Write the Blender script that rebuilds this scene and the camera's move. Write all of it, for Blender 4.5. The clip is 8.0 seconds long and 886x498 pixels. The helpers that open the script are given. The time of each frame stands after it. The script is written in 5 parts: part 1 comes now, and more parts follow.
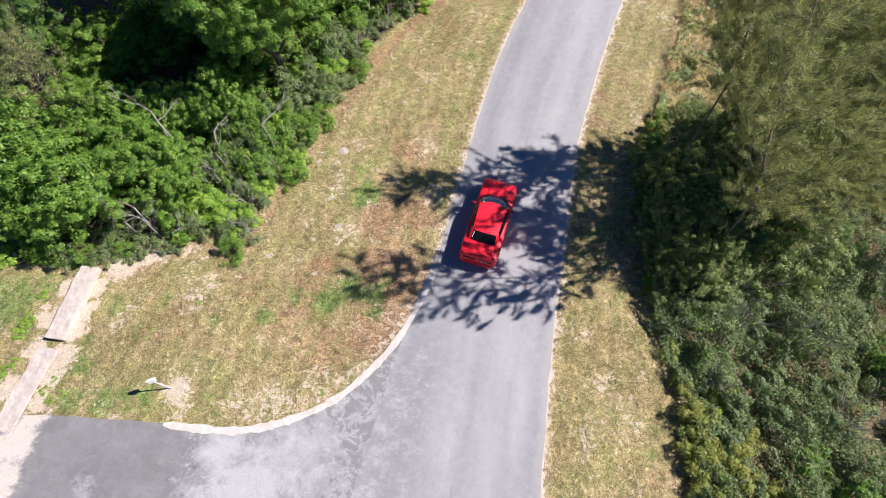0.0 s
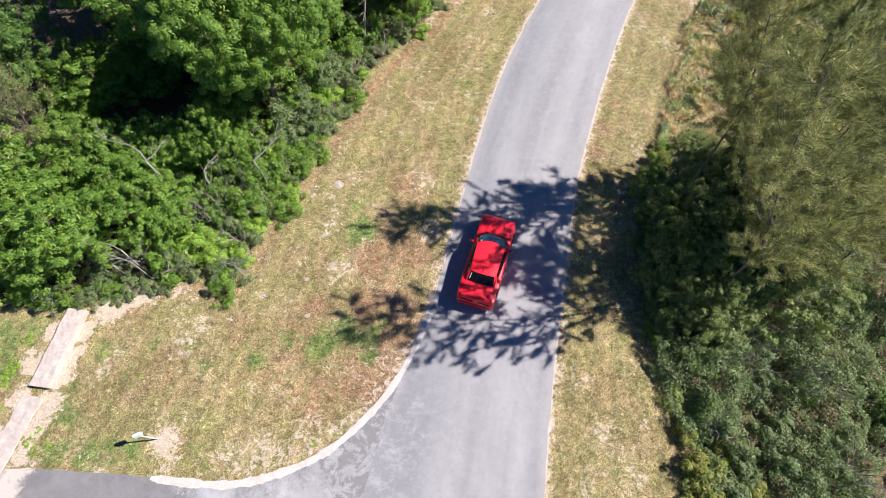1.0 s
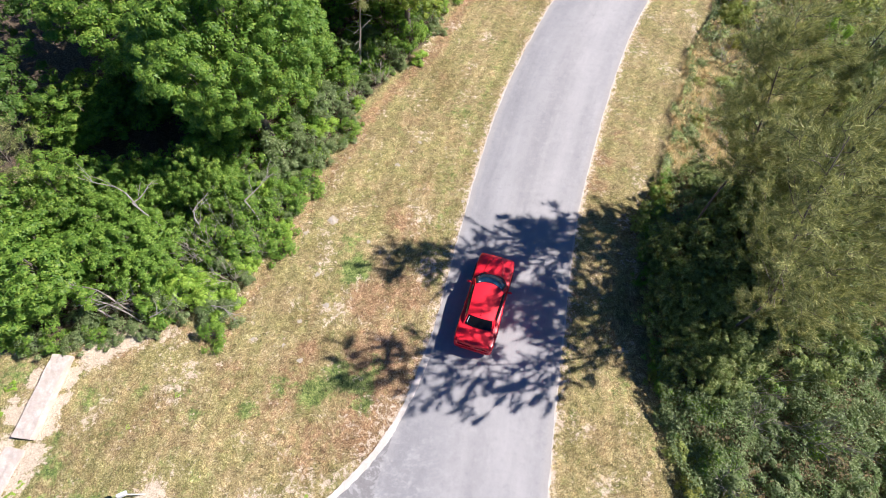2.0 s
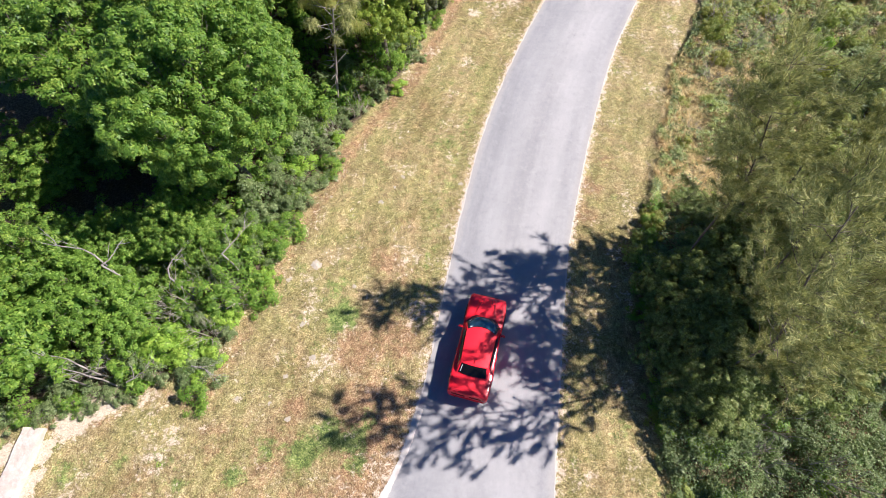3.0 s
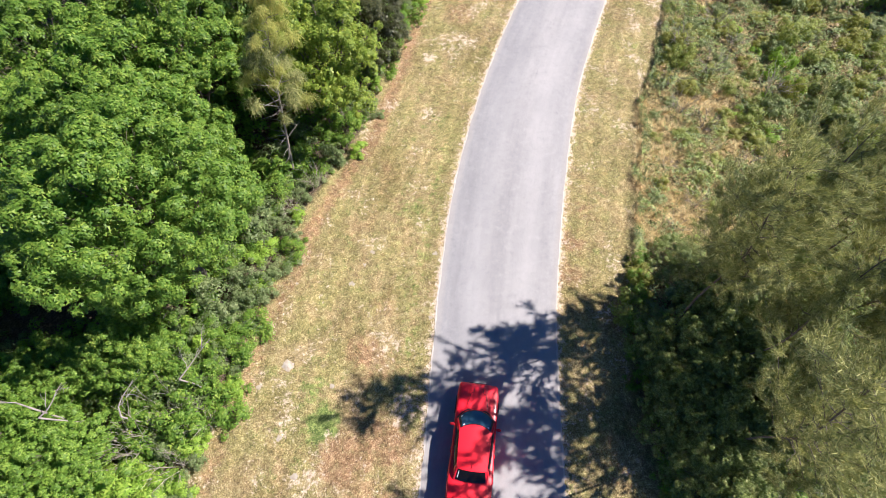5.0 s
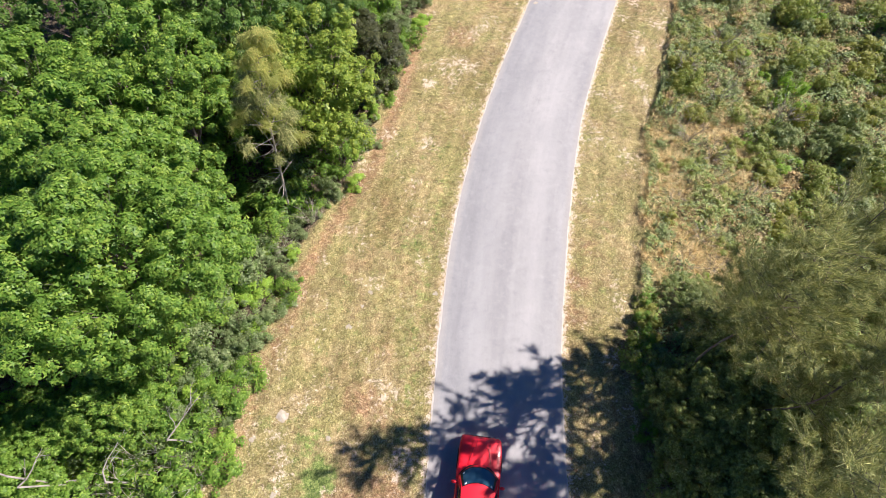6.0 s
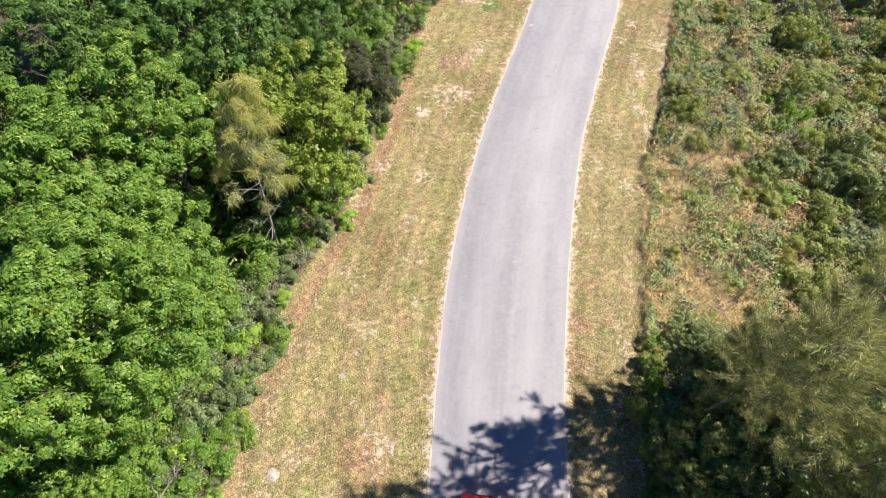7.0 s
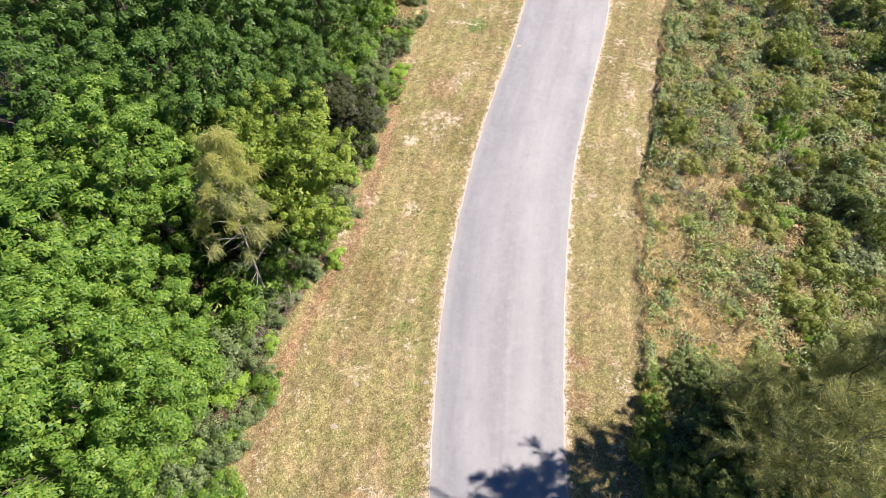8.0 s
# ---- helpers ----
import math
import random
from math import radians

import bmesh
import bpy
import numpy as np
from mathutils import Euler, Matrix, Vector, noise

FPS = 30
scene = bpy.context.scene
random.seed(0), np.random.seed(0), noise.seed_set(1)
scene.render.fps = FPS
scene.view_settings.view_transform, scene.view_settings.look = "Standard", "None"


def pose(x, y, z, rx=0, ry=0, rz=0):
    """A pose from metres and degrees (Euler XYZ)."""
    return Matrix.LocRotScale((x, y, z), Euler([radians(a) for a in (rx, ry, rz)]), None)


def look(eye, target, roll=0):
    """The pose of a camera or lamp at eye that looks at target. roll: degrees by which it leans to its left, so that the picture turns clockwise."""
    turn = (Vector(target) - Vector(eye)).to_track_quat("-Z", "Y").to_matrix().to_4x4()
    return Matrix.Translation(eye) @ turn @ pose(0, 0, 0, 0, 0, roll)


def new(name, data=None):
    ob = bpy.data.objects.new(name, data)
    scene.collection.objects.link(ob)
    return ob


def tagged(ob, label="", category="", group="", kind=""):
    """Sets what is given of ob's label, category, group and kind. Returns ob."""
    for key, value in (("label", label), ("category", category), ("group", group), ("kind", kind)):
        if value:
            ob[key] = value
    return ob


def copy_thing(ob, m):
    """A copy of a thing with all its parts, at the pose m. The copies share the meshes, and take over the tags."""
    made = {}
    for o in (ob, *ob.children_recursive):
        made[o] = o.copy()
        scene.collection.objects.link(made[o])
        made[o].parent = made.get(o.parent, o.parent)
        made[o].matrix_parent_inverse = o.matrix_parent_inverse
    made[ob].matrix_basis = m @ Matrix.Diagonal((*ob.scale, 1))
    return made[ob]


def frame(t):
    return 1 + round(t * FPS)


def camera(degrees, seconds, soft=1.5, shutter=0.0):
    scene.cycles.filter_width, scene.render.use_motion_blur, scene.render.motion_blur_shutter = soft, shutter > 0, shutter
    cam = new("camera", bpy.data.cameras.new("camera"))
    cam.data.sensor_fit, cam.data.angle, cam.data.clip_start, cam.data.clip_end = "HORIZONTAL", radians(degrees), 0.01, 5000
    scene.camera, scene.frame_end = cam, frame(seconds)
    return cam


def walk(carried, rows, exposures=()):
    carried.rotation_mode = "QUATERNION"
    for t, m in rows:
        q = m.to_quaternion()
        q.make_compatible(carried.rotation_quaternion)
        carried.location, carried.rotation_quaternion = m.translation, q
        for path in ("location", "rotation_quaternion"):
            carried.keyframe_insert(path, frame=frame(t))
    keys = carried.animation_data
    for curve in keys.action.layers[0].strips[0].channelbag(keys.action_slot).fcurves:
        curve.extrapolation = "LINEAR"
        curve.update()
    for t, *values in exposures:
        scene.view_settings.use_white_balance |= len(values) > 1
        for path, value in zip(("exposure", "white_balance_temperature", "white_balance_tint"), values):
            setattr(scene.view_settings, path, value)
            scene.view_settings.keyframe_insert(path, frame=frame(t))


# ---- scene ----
cam = camera(86.0, 8.0, soft=0.5)
PATH = [
    (0, (0.088, -1.199, 21.935), (0.109, -0.304, 20.146), 2.3),
    (0.5, (0.17, -0.216, 22.086), (0.19, 0.682, 20.3), 2.2),
    (1, (0.246, 0.827, 22.238), (0.265, 1.726, 20.452), 2.1),
    (1.5, (0.307, 1.853, 22.383), (0.325, 2.757, 20.599), 2.1),
    (2.8, (0.445, 4.585, 22.66), (0.493, 5.491, 20.877), 2.0),
    (3, (0.452, 5.055, 22.692), (0.517, 5.965, 20.912), 2.0),
    (3.5, (0.472, 6.266, 22.847), (0.586, 7.163, 21.063), 2.2),
    (4, (0.558, 7.351, 22.911), (0.713, 8.243, 21.127), 2.0),
    (4.5, (0.651, 8.431, 22.932), (0.816, 9.324, 21.15), 1.9),
    (4.7, (0.704, 8.87, 22.953), (0.87, 9.763, 21.172), 1.9),
    (6, (1.114, 11.794, 23.131), (1.281, 12.686, 21.349), 1.8),
    (6.5, (1.302, 12.955, 23.164), (1.475, 13.847, 21.383), 1.8),
    (7, (1.517, 14.052, 23.226), (1.698, 14.946, 21.446), 1.8),
    (7.5, (1.741, 15.104, 23.287), (1.935, 16.001, 21.51), 1.8),
    (8, (1.967, 16.096, 23.436), (2.177, 16.985, 21.657), 1.8),
]
walk(cam, [(t, look(eye, target, roll)) for t, eye, target, roll in PATH],
     exposures=[(0.0, 0.84, 4190, 11.5), (1.5, 0.93, 4210, 11.5), (4.0, 1.12, 4250, 11.5), (8.0, 1.02, 4340, 11.5)])

# ---- world, sun and exposure ----
SUN_WAY = Vector((0.985, 0.13, 1.03)).normalized()
world = bpy.data.worlds.new("sky")
scene.world = world
world.use_nodes = True
sky = world.node_tree.nodes.new("ShaderNodeTexSky")
sky.sky_type, sky.sun_disc = "NISHITA", False
sky.air_density, sky.dust_density, sky.ozone_density = 0.33, 0.0, 1.0
sky.sun_elevation, sky.sun_rotation = radians(46), radians(82)
back = world.node_tree.nodes["Background"]
back.inputs["Strength"].default_value = 0.05
world.node_tree.links.new(sky.outputs[0], back.inputs["Color"])
sun = new("sun", bpy.data.lights.new("sun", "SUN"))
sun.data.energy, sun.data.angle, sun.data.color = 5.0, radians(0.53), (1.0, 0.675, 0.385)
sun.matrix_world = look(SUN_WAY * 80, (0, 0, 0))


# ---- materials ----
class Mat:
    """A node material with short calls for the nodes that it needs."""

    def __init__(self, name, rough=0.8, metal=0.0):
        self.m = bpy.data.materials.new(name)
        self.m.use_nodes = True
        self.t = self.m.node_tree
        self.b = self.t.nodes["Principled BSDF"]
        self.b.inputs["Roughness"].default_value = rough
        self.b.inputs["Metallic"].default_value = metal

    def n(self, kind):
        return self.t.nodes.new("ShaderNode" + kind)

    def to(self, sock, value):
        if isinstance(value, bpy.types.NodeSocket):
            self.t.links.new(value, sock)
        else:
            sock.default_value = (*value, 1.0) if isinstance(value, tuple) and len(value) == 3 and sock.type == "RGBA" else value

    def place(self, sx=1.0, sy=1.0, sz=1.0):
        g = self.n("NewGeometry").outputs["Position"]
        mp = self.n("Mapping")
        mp.inputs["Scale"].default_value = (sx, sy, sz)
        self.to(mp.inputs["Vector"], g)
        return mp.outputs[0]

    def noise(self, scale, detail=4.0, rough=0.6, vec=None, warp=0.0):
        n = self.n("TexNoise")
        n.inputs["Scale"].default_value, n.inputs["Detail"].default_value = scale, detail
        n.inputs["Roughness"].default_value, n.inputs["Distortion"].default_value = rough, warp
        self.to(n.inputs["Vector"], vec if vec else self.place())
        return n.outputs["Fac"]

    def ramp(self, fac, *stops):
        r = self.n("ValToRGB")
        e = r.color_ramp.elements
        while len(e) < len(stops):
            e.new(0.5)
        for el, (p, c) in zip(e, stops):
            el.position, el.color = p, (*c, 1.0) if isinstance(c, tuple) else (c, c, c, 1.0)
        self.to(r.inputs[0], fac)
        return r.outputs[0]

    def mix(self, fac, a, b, blend="MIX"):
        x = self.n("Mix")
        x.data_type, x.blend_type = "RGBA", blend
        self.to(x.inputs["Factor"], fac)
        self.to(x.inputs[6], a)
        self.to(x.inputs[7], b)
        return x.outputs[2]

    def math(self, op, a, b=0.0):
        x = self.n("Math")
        x.operation = op
        self.to(x.inputs[0], a)
        self.to(x.inputs[1], b)
        return x.outputs[0]

    def attr(self, name):
        node = self.n("Attribute")
        node.attribute_name = name
        return node.outputs["Fac"]

    def island(self):
        return self.n("NewGeometry").outputs["Random Per Island"]

    def obrand(self):
        return self.n("ObjectInfo").outputs["Random"]

    def color(self, c):
        self.to(self.b.inputs["Base Color"], c)
        return self

    def bump(self, h, strength=0.4, dist=0.02):
        b = self.n("Bump")
        b.inputs["Strength"].default_value, b.inputs["Distance"].default_value = strength, dist
        self.to(b.inputs["Height"], h)
        self.to(self.b.inputs["Normal"], b.outputs[0])
        return self


def grass_colors(a):
    """Dry mown grass: straw, olive and rust patches with tufts and fine speckle, at real size."""
    big = a.noise(0.50, 6, 0.7)
    mid = a.noise(2.2, 6, 0.75)
    fine = a.math("ADD", a.math("MULTIPLY", a.noise(16.0, 5, 0.8, warp=0.3), 0.55), a.math("MULTIPLY", a.noise(5.2, 6, 0.85, warp=1.2), 0.45))
    straw = a.ramp(fine, (0.405, (0.110, 0.078, 0.030)), (0.474, (0.275, 0.215, 0.094)), (0.526, (0.435, 0.355, 0.155)), (0.597, (0.78, 0.69, 0.43)))
    olive = a.ramp(fine, (0.405, (0.070, 0.068, 0.016)), (0.474, (0.205, 0.194, 0.056)), (0.526, (0.34, 0.315, 0.100)), (0.597, (0.68, 0.62, 0.32)))
    rust = a.ramp(fine, (0.405, (0.085, 0.042, 0.020)), (0.474, (0.255, 0.150, 0.074)), (0.526, (0.400, 0.258, 0.134)), (0.597, (0.74, 0.57, 0.37)))
    grn = a.ramp(fine, (0.405, (0.038, 0.062, 0.010)), (0.474, (0.120, 0.190, 0.030)), (0.532, (0.24, 0.325, 0.064)), (0.60, (0.47, 0.52, 0.17)))
    c = a.mix(a.ramp(big, (0.41, 0.0), (0.56, 0.85)), straw, olive)
    c = a.mix(a.ramp(a.noise(0.30, 8, 0.75, warp=0.6), (0.53, 0.0), (0.67, 0.42)), c, rust)
    c = a.mix(a.ramp(a.noise(1.1, 8, 0.86), (0.55, 0.0), (0.61, 0.6)), c, grn)
    c = a.mix(a.ramp(a.math("ADD", a.attr("rust"), a.math("MULTIPLY", a.math("SUBTRACT", mid, 0.5), 2.4)), (0.40, 0.0), (0.92, 0.85)), c, rust)
    gm = a.ramp(a.math("ADD", a.attr("green"), a.math("MULTIPLY", a.math("SUBTRACT", a.noise(2.0, 8, 0.85), 0.5), 4.2)), (0.42, 0.0), (0.9, 0.9))
    c = a.mix(gm, c, grn)
    # tufts stand thick and thin
    tuft = a.noise(3.0, 4, 0.72, warp=1.0)
    c = a.mix(1.0, c, a.ramp(tuft, (0.34, (0.62, 0.62, 0.60)), (0.46, (0.92, 0.92, 0.90)), (0.54, (1.03, 1.02, 1.01)), (0.66, (1.32, 1.30, 1.28))), "MULTIPLY")
    # broad paler and browner areas
    c = a.mix(1.0, c, a.ramp(a.noise(0.21, 6, 0.72, warp=0.8), (0.36, (0.82, 0.79, 0.72)), (0.5, (1.01, 1.005, 0.98)), (0.64, (1.20, 1.20, 1.14))), "MULTIPLY")
    # passes of the mower, along the lane
    c = a.mix(1.0, c, a.ramp(a.math("ADD", a.attr("mow"), a.math("MULTIPLY", a.math("SUBTRACT", mid, 0.5), 0.6)), (0.25, (0.90, 0.91, 0.86)), (0.75, (1.08, 1.06, 1.04))), "MULTIPLY")
    return c, mid, fine


def ground_material():
    a = Mat("ground_mat", 0.95)
    grass, mid, fine = grass_colors(a)
    sand = a.ramp(fine, (0.40, (0.42, 0.32, 0.20)), (0.5, (0.70, 0.585, 0.415)), (0.60, (0.90, 0.81, 0.64)))
    crumb = a.math("ADD", a.math("MULTIPLY", a.math("SUBTRACT", a.noise(3.4, 7, 0.82), 0.5), 3.2), a.math("MULTIPLY", a.attr("bare"), 1.0))
    c = a.mix(a.ramp(crumb, (0.46, 0.0), (0.62, 0.95)), grass, sand)
    specks = a.ramp(a.noise(1.9, 8, 0.88, warp=1.0), (0.60, 0.0), (0.66, 0.7))
    c = a.mix(specks, c, sand)
    litter = a.ramp(a.noise(9.0, 6, 0.8), (0.38, (0.030, 0.024, 0.014)), (0.5, (0.105, 0.080, 0.045)), (0.62, (0.28, 0.21, 0.13)))
    edge = a.ramp(a.math("ADD", a.attr("wood"), a.math("MULTIPLY", a.math("SUBTRACT", mid, 0.5), 0.8)), (0.38, 0.0), (0.62, 1.0))
    dry = a.ramp(a.noise(7.0, 6, 0.8), (0.36, (0.040, 0.036, 0.013)), (0.47, (0.15, 0.128, 0.045)), (0.55, (0.36, 0.275, 0.100)), (0.64, (0.62, 0.49, 0.22)))
    litter = a.mix(a.attr("scrub"), litter, dry)
    a.color(a.mix(edge, c, litter))
    a.bump(a.math("ADD", fine, a.noise(60.0, 3, 0.7)), 0.9, 0.03)
    return a.m


def blade_material(name, kind="grass"):
    a = Mat(name, 0.75)
    if kind == "grass":
        c, _, _ = grass_colors(a)
        r = a.island()
        c = a.mix(a.ramp(r, (0.0, 0.3), (0.4, 0.0), (1.0, 0.6)), c, a.ramp(r, (0.0, (0.08, 0.062, 0.026)), (0.45, (0.32, 0.25, 0.11)), (0.7, (0.58, 0.48, 0.27)), (1.0, (0.86, 0.77, 0.55))))
    else:
        r = a.island()
        c = a.ramp(r, (0.0, (0.34, 0.26, 0.10)), (0.35, (0.76, 0.60, 0.23)), (0.8, (0.94, 0.81, 0.43)), (1.0, (0.46, 0.46, 0.13)))
    return a.color(c).m


def asphalt_material():
    a = Mat("asphalt_mat", 0.88)
    fine = a.noise(55.0, 4, 0.8)
    grain = a.noise(170.0, 2, 0.6)
    big = a.noise(0.35, 5, 0.6)
    across, along = a.attr("across"), a.attr("along")
    v = a.n("CombineXYZ")
    a.to(v.inputs[0], a.math("MULTIPLY", across, 5.0))
    a.to(v.inputs[1], a.math("MULTIPLY", along, 0.09))
    streak = a.noise(1.0, 4, 0.6, v.outputs[0])
    base = a.ramp(streak, (0.34, (0.345, 0.339, 0.334)), (0.5, (0.425, 0.415, 0.402)), (0.66, (0.505, 0.492, 0.474)))
    base = a.mix(a.ramp(big, (0.35, 0.0), (0.65, 0.5)), base, (0.345, 0.341, 0.338))
    mott = a.noise(2.4, 7, 0.8)
    base = a.mix(a.ramp(mott, (0.52, 0.0), (0.70, 0.6)), base, (0.51, 0.50, 0.485))
    base = a.mix(a.ramp(mott, (0.30, 0.5), (0.46, 0.0)), base, (0.235, 0.237, 0.245))
    # paler, worn strip along the wheel paths
    wear = a.math("ABSOLUTE", a.math("SUBTRACT", a.math("ABSOLUTE", a.math("SUBTRACT", across, 0.5)), 0.2))
    base = a.mix(a.ramp(wear, (0.02, 0.3), (0.16, 0.0)), base, (0.40, 0.397, 0.39))
    # one lane paler than the other
    lane = a.math("ADD", across, a.math("MULTIPLY", a.math("SUBTRACT", a.noise(0.5, 4, 0.6), 0.5), 0.25))
    base = a.mix(1.0, base, a.ramp(lane, (0.16, (0.86, 0.87, 0.89)), (0.42, (1.0, 1.0, 1.0)), (0.72, (1.09, 1.085, 1.08)), (0.9, (1.02, 1.02, 1.02))), "MULTIPLY")
    # sandy dust near the edges
    rim = a.math("ADD", a.math("ABSOLUTE", a.math("SUBTRACT", across, 0.5)), a.math("MULTIPLY", a.math("SUBTRACT", a.noise(3.0, 5, 0.7), 0.5), 0.06))
    base = a.mix(a.math("MULTIPLY", a.ramp(rim, (0.44, 0.0), (0.51, 0.55)), a.math("SUBTRACT", 1.0, a.attr("joining"))), base, (0.52, 0.48, 0.41))
    stains = a.ramp(a.noise(1.7, 6, 0.75), (0.60, 0.0), (0.75, 0.35))
    base = a.mix(stains, base, (0.16, 0.16, 0.17))
    # the seam down the middle, open in stretches
    wob = a.math("MULTIPLY", a.math("SUBTRACT", a.noise(0.9, 5, 0.6), 0.5), 0.05)
    seam = a.math("ABSOLUTE", a.math("SUBTRACT", a.math("ADD", across, wob), 0.52))
    openness = a.ramp(a.noise(0.22, 2, 0.5), (0.58, 0.0), (0.66, 0.45))
    seam_mask = a.math("MULTIPLY", a.ramp(seam, (0.0, 1.0), (0.0045, 0.0)), openness)
    base = a.mix(seam_mask, base, (0.10, 0.10, 0.10))
    # scuffed and blotched where the drive joins
    scuff = a.noise(1.3, 7, 0.85, a.place(0.8, 1.25, 1.0), 0.15)
    turn = a.math("MULTIPLY", a.attr("joining"), a.ramp(a.noise(0.8, 8, 0.8), (0.44, 0.0), (0.62, 0.75)))
    base = a.mix(turn, base, (0.30, 0.296, 0.292))
    base = a.mix(a.math("MULTIPLY", a.attr("joining"), a.ramp(scuff, (0.48, 0.0), (0.70, 0.8))), base, (0.64, 0.625, 0.60))
    c = a.mix(a.ramp(grain, (0.3, 0.32), (0.65, 0.0)), base, (0.15, 0.15, 0.155))
    c = a.mix(a.ramp(fine, (0.55, 0.0), (0.75, 0.25)), c, (0.52, 0.51, 0.49))
    a.color(c)
    return a.bump(a.math("SUBTRACT", a.math("ADD", grain, fine), seam_mask), 0.5, 0.008).m


def driveway_material():
    a = Mat("driveway_mat", 0.88)
    big = a.noise(0.40, 7, 0.74, warp=0.5)
    fine = a.noise(26.0, 5, 0.85)
    grain = a.noise(120.0, 2, 0.6)
    c = a.ramp(big, (0.36, (0.175, 0.172, 0.168)), (0.45, (0.27, 0.265, 0.258)), (0.54, (0.36, 0.353, 0.342)), (0.66, (0.50, 0.488, 0.468)))
    v = a.noise(1.3, 7, 0.85, a.place(0.8, 1.25, 1.0), 0.15)
    c = a.mix(a.ramp(v, (0.53, 0.0), (0.64, 0.75)), c, (0.58, 0.56, 0.53))
    c = a.mix(a.ramp(a.noise(0.8, 8, 0.8), (0.50, 0.0), (0.62, 0.65)), c, (0.10, 0.10, 0.103))
    c = a.mix(a.ramp(a.noise(6.5, 6, 0.85), (0.56, 0.0), (0.66, 0.55)), c, (0.62, 0.60, 0.57))
    c = a.mix(a.ramp(a.attr("joining"), (0.0, 0.0), (1.0, 0.85)), c, a.ramp(v, (0.32, (0.30, 0.295, 0.288)), (0.52, (0.41, 0.402, 0.39)), (0.72, (0.62, 0.604, 0.578))))
    worn = a.math("ADD", a.attr("worn"), a.math("MULTIPLY", a.math("SUBTRACT", a.noise(1.0, 7, 0.8, warp=0.6), 0.5), 2.2))
    c = a.mix(a.ramp(worn, (0.25, 0.0), (0.95, 0.8)), c, (0.57, 0.562, 0.55))
    c = a.mix(a.ramp(worn, (-0.95, 0.75), (-0.20, 0.0)), c, (0.215, 0.208, 0.20))
    dust = a.math("ADD", a.attr("sandy"), a.math("MULTIPLY", a.math("SUBTRACT", a.noise(2.6, 7, 0.8), 0.5), 1.6))
    c = a.mix(a.ramp(dust, (0.40, 0.0), (0.72, 0.9)), c, (0.72, 0.64, 0.53))
    c = a.mix(a.ramp(fine, (0.36, 0.32), (0.50, 0.0)), c, (0.085, 0.085, 0.088))
    c = a.mix(a.ramp(grain, (0.55, 0.0), (0.7, 0.4)), c, (0.50, 0.49, 0.47))
    return a.color(c).bump(a.math("ADD", fine, grain), 0.5, 0.008).m


def concrete_material(name, tone, dirt=0.5, rough=0.9):
    a = Mat(name, rough)
    fine = a.noise(28.0, 6, 0.8)
    c = a.ramp(a.noise(2.2, 6, 0.7), (0.3, tuple(x * 0.72 for x in tone)), (0.65, tone))
    c = a.mix(a.ramp(fine, (0.35, dirt), (0.62, 0.0)), c, tuple(x * 0.5 for x in tone))
    c = a.mix(a.ramp(a.noise(5.0, 7, 0.8, warp=0.6), (0.46, dirt), (0.58, 0.0)), c, (tone[0] * 0.62, tone[1] * 0.56, tone[2] * 0.46))
    return a.color(c).bump(fine, 0.5, 0.012).m


def leaf_material(name, dark, mid, light, odd=None, gloss=0.46, through_light=0.35):
    """Leaves: every leaf its own green, clumps a little apart, light passing through."""
    a = Mat(name, gloss)
    r = a.island()
    patch = a.noise(1.3, 5, 0.65)
    c = a.ramp(a.math("ADD", a.math("MULTIPLY", r, 0.46), a.math("MULTIPLY", patch, 0.54)), (0.14, dark), (0.5, mid), (0.82, light))
    if odd:
        c = a.mix(a.ramp(a.noise(2.1, 2, 0.5), (0.60, 0.0), (0.68, 0.7)), c, odd)
    c = a.mix(a.math("MULTIPLY", a.obrand(), 0.28), c, mid)
    a.color(c)
    a.b.inputs["Specular IOR Level"].default_value = 0.30
    tl = a.n("BsdfTranslucent")
    a.to(tl.inputs[0], a.mix(0.5, c, (mid[0] * 1.9, mid[1] * 1.7, mid[2] * 0.7)))
    ms = a.n("MixShader")
    ms.inputs[0].default_value = through_light
    a.t.links.new(a.b.outputs[0], ms.inputs[1])
    a.t.links.new(tl.outputs[0], ms.inputs[2])
    a.t.links.new(ms.outputs[0], a.t.nodes["Material Output"].inputs[0])
    return a.m


def tangle_material():
    """Mixed weeds: patches of straw, olive, grey-green and fresh green side by side."""
    a = Mat("tangle_leaf", 0.6)
    r = a.island()
    sel = a.noise(0.5, 4, 0.6, warp=0.5)
    kind = a.ramp(sel, (0.36, (0.66, 0.49, 0.19)), (0.41, (0.46, 0.40, 0.13)), (0.46, (0.29, 0.39, 0.085)), (0.53, (0.37, 0.43, 0.17)), (0.58, (0.40, 0.53, 0.09)), (0.66, (0.52, 0.43, 0.20)))
    c = a.mix(1.0, kind, a.ramp(r, (0.0, 0.6), (0.6, 0.95), (1.0, 1.2)), "MULTIPLY")
    return a.color(c).m


def bark_material(name, dark, light):
    a = Mat(name, 0.9)
    f = a.noise(9.0, 6, 0.75, a.place(1, 1, 0.3))
    return a.color(a.ramp(f, (0.3, dark), (0.7, light))).bump(f, 0.7, 0.03).m


def paint_material():
    a = Mat("red_paint", 0.42)
    c = a.mix(a.ramp(a.noise(3.0, 4, 0.6), (0.4, 0.0), (0.7, 0.25)), (0.86, 0.009, 0.022), (0.78, 0.010, 0.022))
    a.color(c)
    a.b.inputs["Coat Weight"].default_value, a.b.inputs["Coat Roughness"].default_value = 0.3, 0.12
    return a.m


